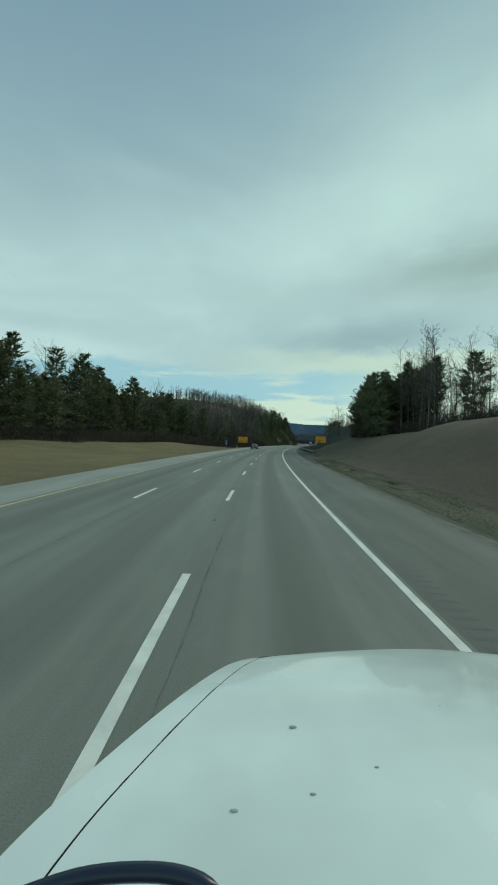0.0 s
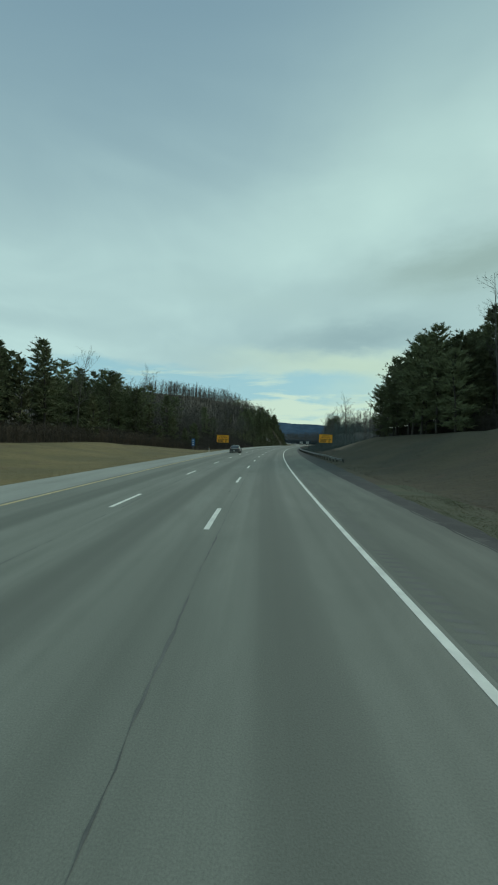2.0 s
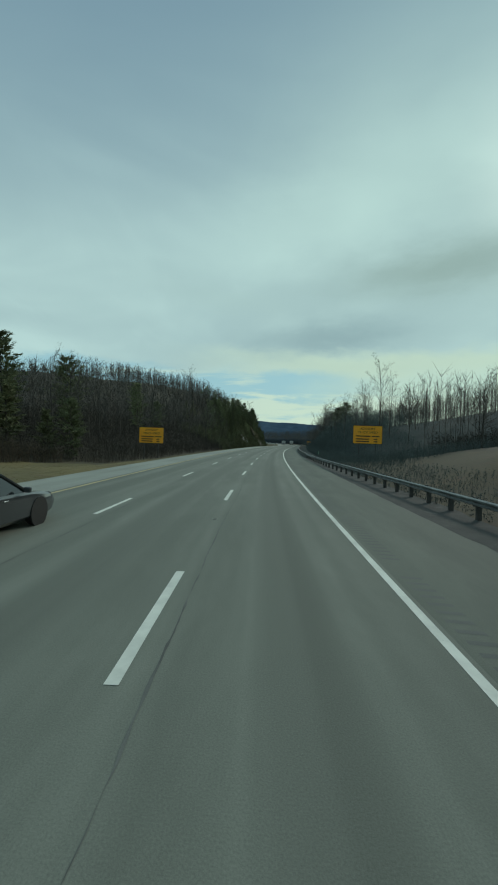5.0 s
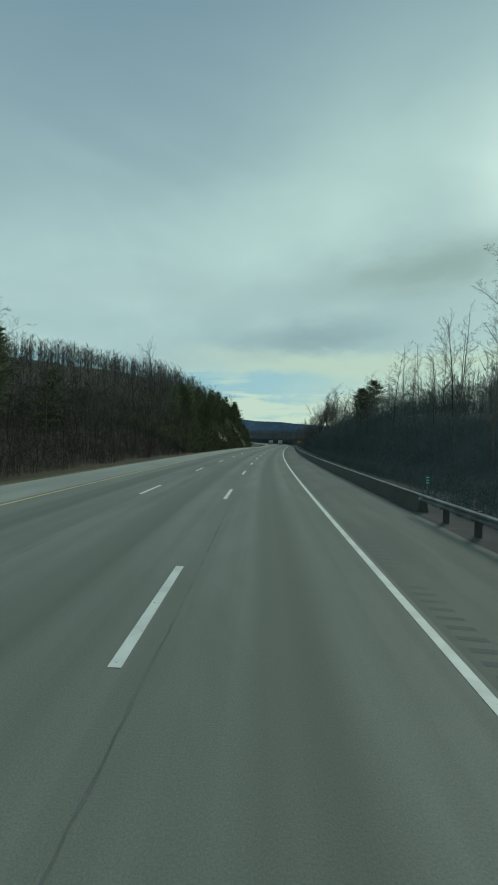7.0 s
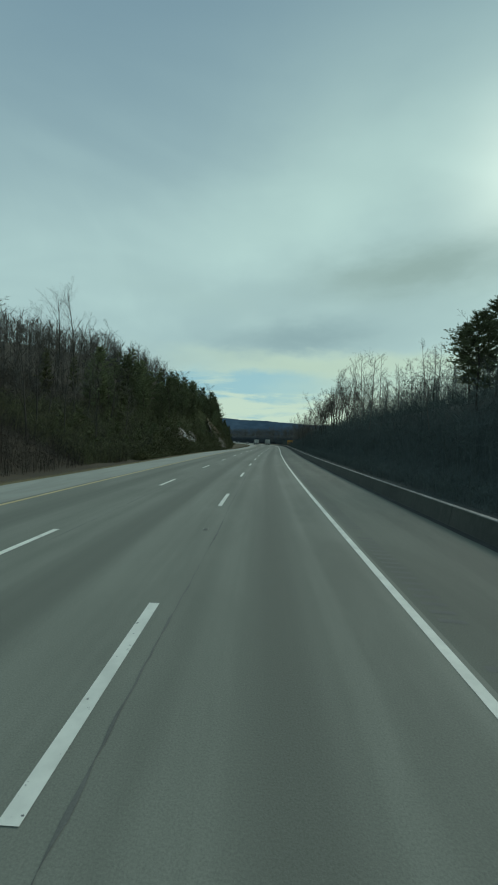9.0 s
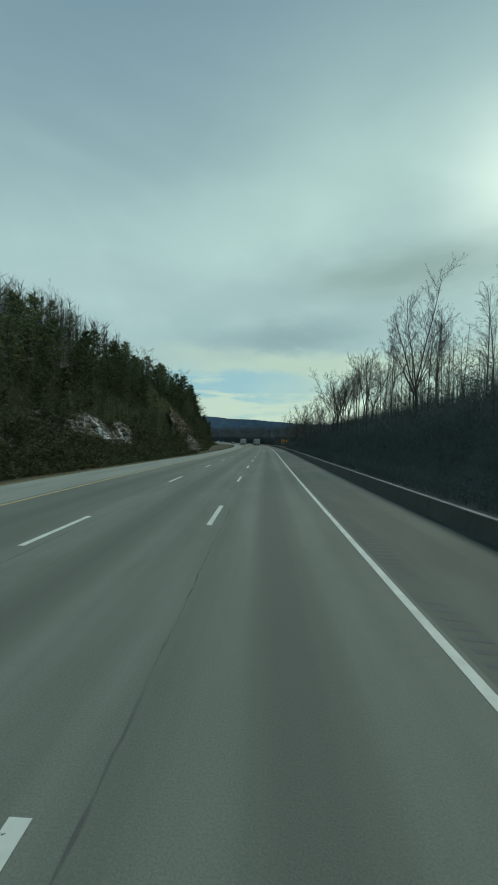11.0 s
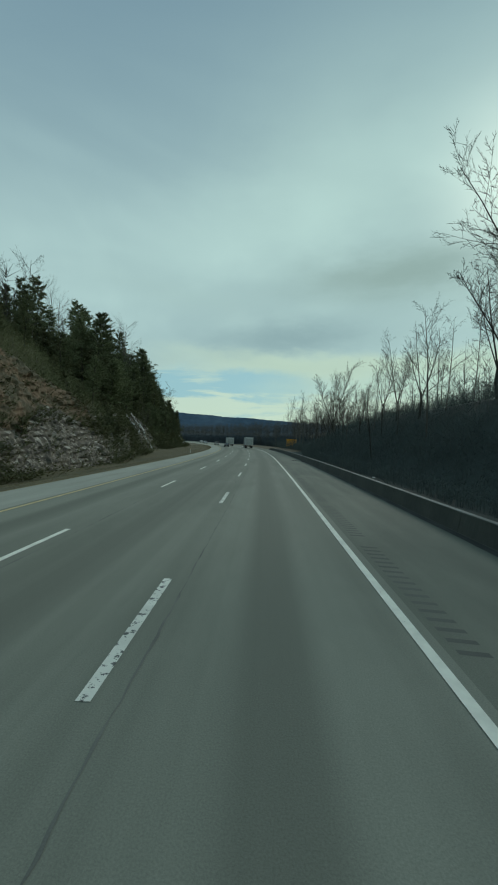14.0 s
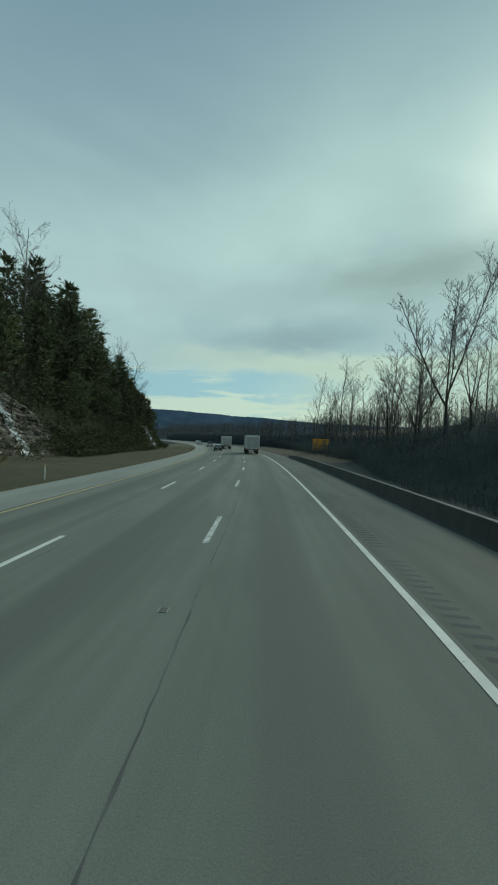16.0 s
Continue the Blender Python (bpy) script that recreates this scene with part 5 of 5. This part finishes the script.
def grass(name, seed, count, span, offsets, height, mat, label, near=1.0):
    """Blades of grass, thickest beside the pavement, joined. near: above 1 crowds them towards the first offset."""
    rng = np.random.RandomState(seed)
    s = rng.uniform(*span, count)
    o = offsets[0] + (offsets[1] - offsets[0]) * rng.rand(count) ** near
    z = surface_z(s, o) - 0.02
    x, y = at_many(s, o)
    h = height * rng.uniform(0.5, 1.2, count)
    a = rng.uniform(0, 2 * math.pi, count)
    w = 0.010 + 0.10 * h
    root = np.stack([x, y, z], 1)
    side = np.stack([np.cos(a) * w, np.sin(a) * w, np.zeros(count)], 1)
    tip = root + np.stack([rng.uniform(-0.5, 0.5, count) * h, rng.uniform(-0.5, 0.5, count) * h, h], 1)
    verts = np.stack([root - side, root + side, tip], 1).reshape(-1, 3)
    faces = [(3 * i, 3 * i + 1, 3 * i + 2) for i in range(count)]
    tagged(new(name, mesh_of(name, verts.tolist(), faces, mat)), label, "grass", kind="stuff")


grass("verge_grass", 51, 80000, (0, 165), (-10.4, -36.0), 0.06, M_DRY_GRASS, "short tan winter grass on the verge", 1.6)
grass("bank_grass", 52, 50000, (4, 135), (9.6, 27.0), 0.055, M_BANK, "brown winter grass over the cut bank", 1.5)
grass("strip_grass", 53, 40000, (4, 62), (7.9, 10.8), 0.05, M_FRESH_GRASS, "green grass strip beside the shoulder", 1.3)
grass("cutting_grass", 54, 50000, (165, 520), (-10.4, -21.0), 0.07, M_DRY_GRASS, "tan grass fringe along the pavement", 3.0)
grass("olive_grass", 55, 45000, (290, 540), (-10.6, -22.0), 0.06, M_OLIVE, "olive grass below the rock cutting", 1.0)


def tyre_scrap(s, o, long, wide, turn, seed):
    """A torn strip of tyre tread lying on the shoulder."""
    bm = bmesh.new()
    box(bm, (wide, long, 0.03), (0, 0, 0.02), 0.006)
    bmesh.ops.subdivide_edges(bm, edges=[e for e in bm.edges if abs((e.verts[0].co - e.verts[1].co).y) > long * 0.4], cuts=5)
    for v in bm.verts:
        v.co.z += 0.025 * (v.co.y / long * 2) ** 2
        v.co.x += 0.25 * wide * noise.noise((v.co.y * 9, seed, 0))
    ob = part("tyre_scrap", bm, M_SCRAP)
    ob.matrix_world = stand(s, o, 0.002, turn)
    tagged(ob, "torn black strip of tyre tread on the shoulder", "debris", "tyre scraps")


M_SCRAP = material("torn_rubber", (0.018, 0.019, 0.019), (0.035, 0.036, 0.035), 0.9, 3.0, 40.0)
for k, (s, o, long, wide, turn) in enumerate(((394.5, 5.9, 0.22, 0.10, 70), (394.1, 6.3, 0.36, 0.11, 78), (394.8, 6.3, 0.16, 0.08, 40), (393.8, 6.55, 0.14, 0.08, 20), (395.6, 6.15, 0.13, 0.07, 60), (392.6, 6.9, 0.22, 0.12, 65), (391.8, 6.95, 0.3, 0.12, 80))):
    tyre_scrap(s, o, long, wide, turn, k)

# ---- vehicles ----
M_TYRE = plain("tyre_rubber", (0.02, 0.02, 0.02), 0.85)
M_RIM = plain("alloy_rim", (0.35, 0.36, 0.37), 0.35, 0.8)
M_GLASS = plain("tinted_glass", (0.015, 0.02, 0.022), 0.08, 0.0, 0.0, 0.3)
M_TAIL = plain("red_tail_lens", (0.30, 0.012, 0.012), 0.25, 0.0, 0.06)
M_CHROME = plain("chrome_trim", (0.6, 0.6, 0.6), 0.2, 1.0)
M_TRIM = plain("black_trim", (0.018, 0.018, 0.018), 0.6)
M_PLATE = plain("number_plate_white", (0.55, 0.56, 0.54), 0.5)


def car_paint(name, colour):
    return material(name, colour, tuple(0.86 * v for v in colour), 0.32, 0.8, 30.0, coat=0.8, metal=0.1)


def loft(name, stations, mat, parent, label="", smooth_it=True, cap=True):
    """A body drawn through cross-sections: (y, [(x, z), ...] for the right half from bottom to top)."""
    verts, faces = [], []
    for y, half in stations:
        ring = [(x, y, z) for x, z in half] + [(-x, y, z) for x, z in reversed(half)]
        verts.extend(ring)
    n = len(stations[0][1]) * 2
    for i in range(len(stations) - 1):
        for k in range(n):
            faces.append((i * n + k, i * n + (k + 1) % n, (i + 1) * n + (k + 1) % n, (i + 1) * n + k))
    if cap:
        faces.append(tuple(range(n - 1, -1, -1)))
        faces.append(tuple(range((len(stations) - 1) * n, len(stations) * n)))
    ob = part_mesh(name, mesh_of(name, verts, faces, mat), parent, label)
    ob.data.polygons.foreach_set("use_smooth", [smooth_it] * len(ob.data.polygons))
    ob.data.set_sharp_from_angle(angle=radians(32))
    return ob


def wheel(parent, x, y, r, w):
    """Tyre and rim; the axle lies across."""
    hub = new("wheel")
    side = 1 if x > 0 else -1
    bm = bmesh.new()
    prof = ((r * 0.64, -w / 2), (r * 0.94, -w / 2), (r, -w * 0.36), (r, w * 0.36), (r * 0.94, w / 2), (r * 0.64, w / 2))
    rings = [[bm.verts.new((h, q * math.cos(a), q * math.sin(a))) for q, h in prof] for a in [2 * math.pi * k / 24 for k in range(24)]]
    for a, b in zip(rings, rings[1:] + rings[:1]):
        for k in range(len(prof) - 1):
            bm.faces.new((a[k], a[k + 1], b[k + 1], b[k]))
    me = bpy.data.meshes.new("tyre")
    bmesh.ops.recalc_face_normals(bm, faces=bm.faces)
    bm.to_mesh(me)
    bm.free()
    me.materials.append(M_TYRE)
    hub.data = None
    bpy.data.objects.remove(hub)
    hub = new("wheel", me)
    hub.parent = parent
    hub.location = (x, y, r)
    hub["label"] = "black tyre"
    bm = bmesh.new()
    for k in range(10):
        a = 2 * math.pi * k / 10
        rod(bm, (side * w * 0.32, 0, 0), (side * w * 0.36, r * 0.62 * math.cos(a), r * 0.62 * math.sin(a)), 0.022, 5)
    bmesh.ops.create_cone(bm, cap_ends=True, segments=20, radius1=r * 0.64, radius2=r * 0.64, depth=w * 0.35, matrix=Matrix.Rotation(radians(90), 4, "Y"))
    part("rim", bm, M_RIM, hub, "dark alloy rim")


def sedan(s, o, paint, label, length=5.0, width=1.9, height=1.48, suv=False):
    car = tagged(new("suv" if suv else "sedan"), label, "car")
    car.matrix_world = stand(s, o)
    L, W, H = length, width / 2, height
    belt = H * 0.64
    body = []
    prof = ((0.0, 0.90, 0.36, belt * 0.90), (0.06, 0.97, 0.24, belt * 0.99), (0.22, 1.0, 0.20, belt), (0.5, 1.0, 0.20, belt * 0.985), (0.72, 1.0, 0.20, belt * 0.96), (0.93, 0.97, 0.22, belt * 0.84), (1.0, 0.84, 0.34, belt * 0.70))
    for f, w, lo, hi in prof:
        body.append((f * L, [(W * w * 0.86, lo), (W * w * 0.985, lo + 0.10), (W * w, lo + (hi - lo) * 0.55), (W * w * 0.965, hi - 0.06), (W * w * 0.90, hi)]))
    shell = loft("body", body, paint, car)
    r = 0.37 if suv else 0.35
    cab_prof = ((0.05, 0.84, belt * 0.97), (0.10, 0.76, H * 0.97), (0.42, 0.75, H), (0.56, 0.74, H * 0.985), (0.74, 0.82, belt * 0.96)) if suv else ((0.10, 0.82, belt * 0.985), (0.25, 0.70, H * 0.955), (0.40, 0.69, H), (0.54, 0.69, H * 0.985), (0.72, 0.82, belt * 0.96))
    cabin = [(f * L, [(W * 0.88, belt * 0.93), (W * (0.88 + w) / 2 * 0.985, (belt + z) / 2), (W * w, max(z - 0.05, belt * 0.94)), (W * w * 0.8, max(z, belt * 0.95))]) for f, w, z in cab_prof]
    loft("greenhouse", cabin, M_GLASS, car, "dark tinted windows")
    roof = [(f * L, [(W * w * 1.01, z - 0.045), (W * w * 1.0, z - 0.005), (W * w * 0.8, z + 0.012), (W * w * 0.3, z + 0.02)]) for f, w, z in cab_prof[1:4]]
    loft("roof", roof, paint, car)
    for sx in (1, -1):
        for f0, f1 in ((0.105, 0.25), (0.425, 0.44), (0.545, 0.715)):
            bm = bmesh.new()
            z0, z1 = (belt * 0.98, H * 0.95)
            a = (sx * W * 0.86, (f0 if f0 < 0.3 else f1) * L, z0)
            b = (sx * W * 0.70, (f1 if f0 < 0.3 else f0) * L, z1)
            rod(bm, a, b, 0.035, 6)
            part("pillar", bm, paint, car)
        for f in (0.19, 0.79):
            wheel(car, sx * (W - 0.11), f * L, r, 0.23)
            bm = bmesh.new()
            bmesh.ops.create_cone(bm, cap_ends=True, segments=24, radius1=r * 1.13, radius2=r * 1.13, depth=0.05, matrix=Matrix.Translation((sx * (W - 0.012), f * L, r)) @ Matrix.Rotation(radians(90), 4, "Y"))
            part("wheel_arch", bm, M_TRIM, car)
        bm = bmesh.new()
        box(bm, (0.20, 0.07, 0.32 if not suv else 0.36), (sx * W * 0.76, 0.055 if not suv else 0.03, belt * 0.80), 0.02)
        part("tail_light", bm, M_TAIL, car, "red tail light")
        bm = bmesh.new()
        box(bm, (0.18, 0.10, 0.14), (sx * (W + 0.06), 0.655 * L, belt + 0.06), 0.03)
        part("door_mirror", bm, paint, car)
        for f in (0.40, 0.56):
            bm = bmesh.new()
            box(bm, (0.03, 0.18, 0.03), (sx * W * 0.985, f * L - 0.25, belt * 0.86), 0.008)
            part("door_handle", bm, M_CHROME, car)
        bm = bmesh.new()
        rod(bm, (sx * W * 0.55, -0.02, 0.27), (sx * W * 0.55, 0.15, 0.27), 0.05, 10)
        part("exhaust_pipe", bm, M_CHROME, car)
    bm = bmesh.new()
    box(bm, (width * 0.86, 0.16, 0.22), (0, 0.03, 0.40), 0.04)
    part("bumper", bm, paint if not suv else M_TRIM, car)
    bm = bmesh.new()
    box(bm, (0.32, 0.012, 0.16), (0, -0.055, 0.43), 0.004)
    part("number_plate", bm, M_PLATE, car, "plain pale plate")
    bm = bmesh.new()
    box(bm, (width * 0.5, 0.02, 0.03), (0, 0.0, belt * 0.83), 0.006)
    part("trunk_trim", bm, M_CHROME, car)
    return car


M_BOX = material("white_trailer_side", (0.62, 0.63, 0.61), (0.52, 0.53, 0.51), 0.45, 0.4, 8.0)
M_DOOR = material("grey_roller_door", (0.40, 0.41, 0.40), (0.31, 0.32, 0.31), 0.5, 0.6, 10.0)


def box_truck(s, o, label, length=8.0, width=2.5, height=3.6):
    truck = tagged(new("box_truck"), label, "truck")
    truck.matrix_world = stand(s, o)
    W = width
    bm = bmesh.new()
    box(bm, (W, length, height - 1.0), (0, length / 2, 1.0 + (height - 1.0) / 2), 0.03)
    part("cargo_box", bm, M_BOX, truck)
    for k in range(7):
        bm = bmesh.new()
        z = 1.15 + (height - 1.5) * k / 7
        box(bm, (W * 0.86, 0.03, (height - 1.5) / 7 - 0.02), (0, -0.015, z + (height - 1.5) / 14), 0.006)
        part("door_panel", bm, M_DOOR, truck)
    for x in (-W / 2 + 0.06, W / 2 - 0.06):
        bm = bmesh.new()
        box(bm, (0.12, 0.05, height - 1.0), (x, -0.02, 1.0 + (height - 1.0) / 2), 0.01)
        part("door_frame", bm, M_BOX, truck)
        bm = bmesh.new()
        box(bm, (0.22, 0.05, 0.12), (x * 0.85, -0.03, 0.82), 0.01)
        part("tail_light", bm, M_TAIL, truck)
        bm = bmesh.new()
        box(bm, (0.6, 0.02, 0.55), (x * 0.72, 1.3, 0.42))
        part("mud_flap", bm, M_TRIM, truck)
        for y in (2.1, length + 0.7):
            wheel(truck, math.copysign(W / 2 - 0.2, x), y, 0.48, 0.34 if y < 4 else 0.26)
    bm = bmesh.new()
    box(bm, (W * 0.9, 0.12, 0.14), (0, 0.02, 0.56), 0.02)
    part("bumper", bm, M_TRIM, truck, "dark underride bar")
    bm = bmesh.new()
    for x in (-0.45, 0.45):
        box(bm, (0.12, length + 1.6, 0.22), (x, (length + 1.6) / 2, 0.88))
    part("chassis", bm, M_TRIM, truck)
    loft("cab", [(length + 0.15, [(1.0, 0.6), (1.08, 1.5), (1.0, 2.5), (0.7, 2.6)]), (length + 1.2, [(1.0, 0.6), (1.08, 1.5), (0.95, 2.45), (0.7, 2.55)]), (length + 1.7, [(1.0, 0.6), (1.06, 1.4), (0.95, 1.6), (0.7, 1.62)]), (length + 2.5, [(0.9, 0.6), (0.95, 1.2), (0.85, 1.4), (0.6, 1.42)])], M_BOX, truck)
    return truck


sedan(116, -5.4, car_paint("dark_grey_paint", (0.030, 0.035, 0.040)), "dark grey four-door sedan with red tail lights in the fast lane")
box_truck(470, 1.9, "white box truck with a grey roller door in the slow lane", 8.0, 2.5, 3.5)
box_truck(505, -1.9, "white box truck far ahead in the middle lane", 9.0, 2.5, 3.5)
sedan(487, -4.6, car_paint("black_paint", (0.02, 0.021, 0.023)), "small black sedan beside the trucks ahead", 4.6, 1.8, 1.45)
sedan(530, -5.4, car_paint("white_paint", (0.6, 0.6, 0.58)), "white sport utility car far ahead in the fast lane", 4.7, 1.9, 1.72, True)
sedan(575, -5.5, car_paint("silver_paint", (0.45, 0.46, 0.46)), "silver sedan rounding the far bend", 4.7, 1.85, 1.46)
sedan(610, -1.8, car_paint("pearl_paint", (0.6, 0.6, 0.58)), "pale sedan rounding the far bend", 4.7, 1.85, 1.46)


M_FLECK = material("dried_grey_mud", (0.48, 0.48, 0.42), (0.36, 0.36, 0.31), 0.9, 30.0, 200.0)


# ---- the carrying truck's bonnet, as it stands where the drive starts ----
def build_bonnet():
    truck = tagged(new("truck"), "white sloping bonnet of the driven truck, with windscreen specks laid on it", "truck")
    p = at(-0.25, 1.174)
    truck.matrix_world = pose(p.x, p.y, 0, 0, 0, 0.95)
    paint = material("white_truck_paint", (0.80, 0.88, 0.80), (0.77, 0.85, 0.77), 0.25, 0.6, 1.2, coat=0.6)
    # rows from the windscreen forward: distance, left rim, height of the rim
    rows = ((0.60, -0.64, 1.415), (0.86, -0.595, 1.415), (1.07, -0.525, 1.41), (1.2, -0.465, 1.405), (1.45, -0.36, 1.38), (1.75, -0.24, 1.33), (2.05, -0.105, 1.27), (2.2, 0.005, 1.24), (2.30, 0.26, 1.215), (2.34, 0.60, 1.175))
    mid, cols = 1.05, 18
    seam_at = 0.09

    def skin(y, left, z, q):
        half = mid - left
        crown = 0.055 * (1 - q * q) + 0.012
        return (mid + q * half, y + 0.02 * (1 - abs(q)), z + crown)
    for name, lo, hi, label in (("fender", -1.0, -1.0 + seam_at, "white wing beside the bonnet"), ("bonnet", -1.0 + seam_at + 0.004, 1.0 - seam_at - 0.004, ""), ("fender", 1.0 - seam_at, 1.0, "white wing beside the bonnet")):
        verts, faces = [], []
        k = cols if name == "bonnet" else 4
        for y, left, z in rows:
            for i in range(k + 1):
                verts.append(skin(y, left, z, lo + (hi - lo) * i / k))
        n = k + 1
        for r in range(len(rows) - 1):
            for i in range(k):
                faces.append((r * n + i, r * n + i + 1, (r + 1) * n + i + 1, (r + 1) * n + i))
        ob = part_mesh(name, mesh_of(name, verts, faces, paint, smooth=True), truck, label)
        ob.modifiers.new("round", "SUBSURF").render_levels = 2
        ob.modifiers["round"].levels = 2
    # sides and nose below the rim, and the front wheels
    verts, faces = [], []
    for y, left, z in rows:
        verts += [(left + 0.015, y - 0.01, z - 0.02), (left + 0.05, y - 0.04, 0.55), (2 * mid - left - 0.05, y - 0.04, 0.55), (2 * mid - left - 0.015, y - 0.01, z - 0.02)]
    for r in range(len(rows) - 1):
        for i in range(3):
            faces.append((r * 4 + i, r * 4 + i + 1, r * 4 + i + 5, r * 4 + i + 4))
    last = (len(rows) - 1) * 4
    faces += [(0, 1, 2, 3), (last + 3, last + 2, last + 1, last)]
    part_mesh("front_body", mesh_of("front_body", verts, faces, paint), truck, "white lower front")
    for x in (0.30, 2 * mid - 0.30):
        wheel(truck, x, 1.35, 0.50, 0.28)
    # joint between wing and bonnet
    for side in (-1, 1):
        verts, faces = [], []
        pts = [Vector(skin(y, left, z, side * (1 - seam_at))) + Vector((0, 0, -0.004)) for y, left, z in rows]
        tube(verts, faces, pts, [0.003] * len(pts), 5)
        part_mesh("panel_joint", mesh_of("panel_joint", verts, faces, M_TRIM), truck, "dark joint line")
    arc = ((-0.37, 0.70, 1.655), (-0.26, 0.70, 1.697), (-0.163, 0.70, 1.712), (-0.084, 0.70, 1.708), (-0.03, 0.69, 1.69), (0.0, 0.66, 1.64), (0.01, 0.62, 1.52))
    fine = []
    for i in range(len(arc) - 1):
        p = [Vector(arc[max(0, min(len(arc) - 1, i + k))]) for k in (-1, 0, 1, 2)]
        for f in (0, 0.25, 0.5, 0.75):
            fine.append(0.5 * (2 * p[1] + (p[2] - p[0]) * f + (2 * p[0] - 5 * p[1] + 4 * p[2] - p[3]) * f * f + (3 * p[1] - p[0] - 3 * p[2] + p[3]) * f ** 3))
    fine.append(Vector(arc[-1]))
    fine = [Vector((-0.42, 0.66, 1.40))] + fine + [Vector((0.01, 0.62, 1.38))]
    verts, faces = [], []
    tube(verts, faces, fine, [0.013] * len(fine), 12)
    arm = mesh_of("wiper_arm", verts, faces, plain("dark_blue_plastic", (0.012, 0.020, 0.042), 0.35), smooth=True)
    part_mesh("wiper_arm", arm, truck, "dark blue-black arched arm")
    rng = random.Random(3)
    # specks of the windscreen, which is not built, laid on the bonnet instead
    for x, y, z, r in ((0.187, 1.495, 1.39, 0.016), (-0.006, 1.145, 1.432, 0.013), (0.209, 1.195, 1.438, 0.010), (0.415, 1.295, 1.435, 0.008), (0.771, 1.645, 1.385, 0.008)):
        bm = bmesh.new()
        y, r = y - 0.05, r * 0.75
        bmesh.ops.create_icosphere(bm, subdivisions=2, radius=r)
        bmesh.ops.scale(bm, vec=(1.2, 0.55, 0.3), verts=bm.verts)
        bmesh.ops.translate(bm, vec=(x, y, float(np.interp(y, [v[0] for v in rows], [v[2] for v in rows])) + 0.055 * (1 - ((x - mid) / (mid - float(np.interp(y, [v[0] for v in rows], [v[1] for v in rows])))) ** 2) + 0.013), verts=bm.verts)
        part("dirt_fleck", bm, M_FLECK, truck)


build_bonnet()
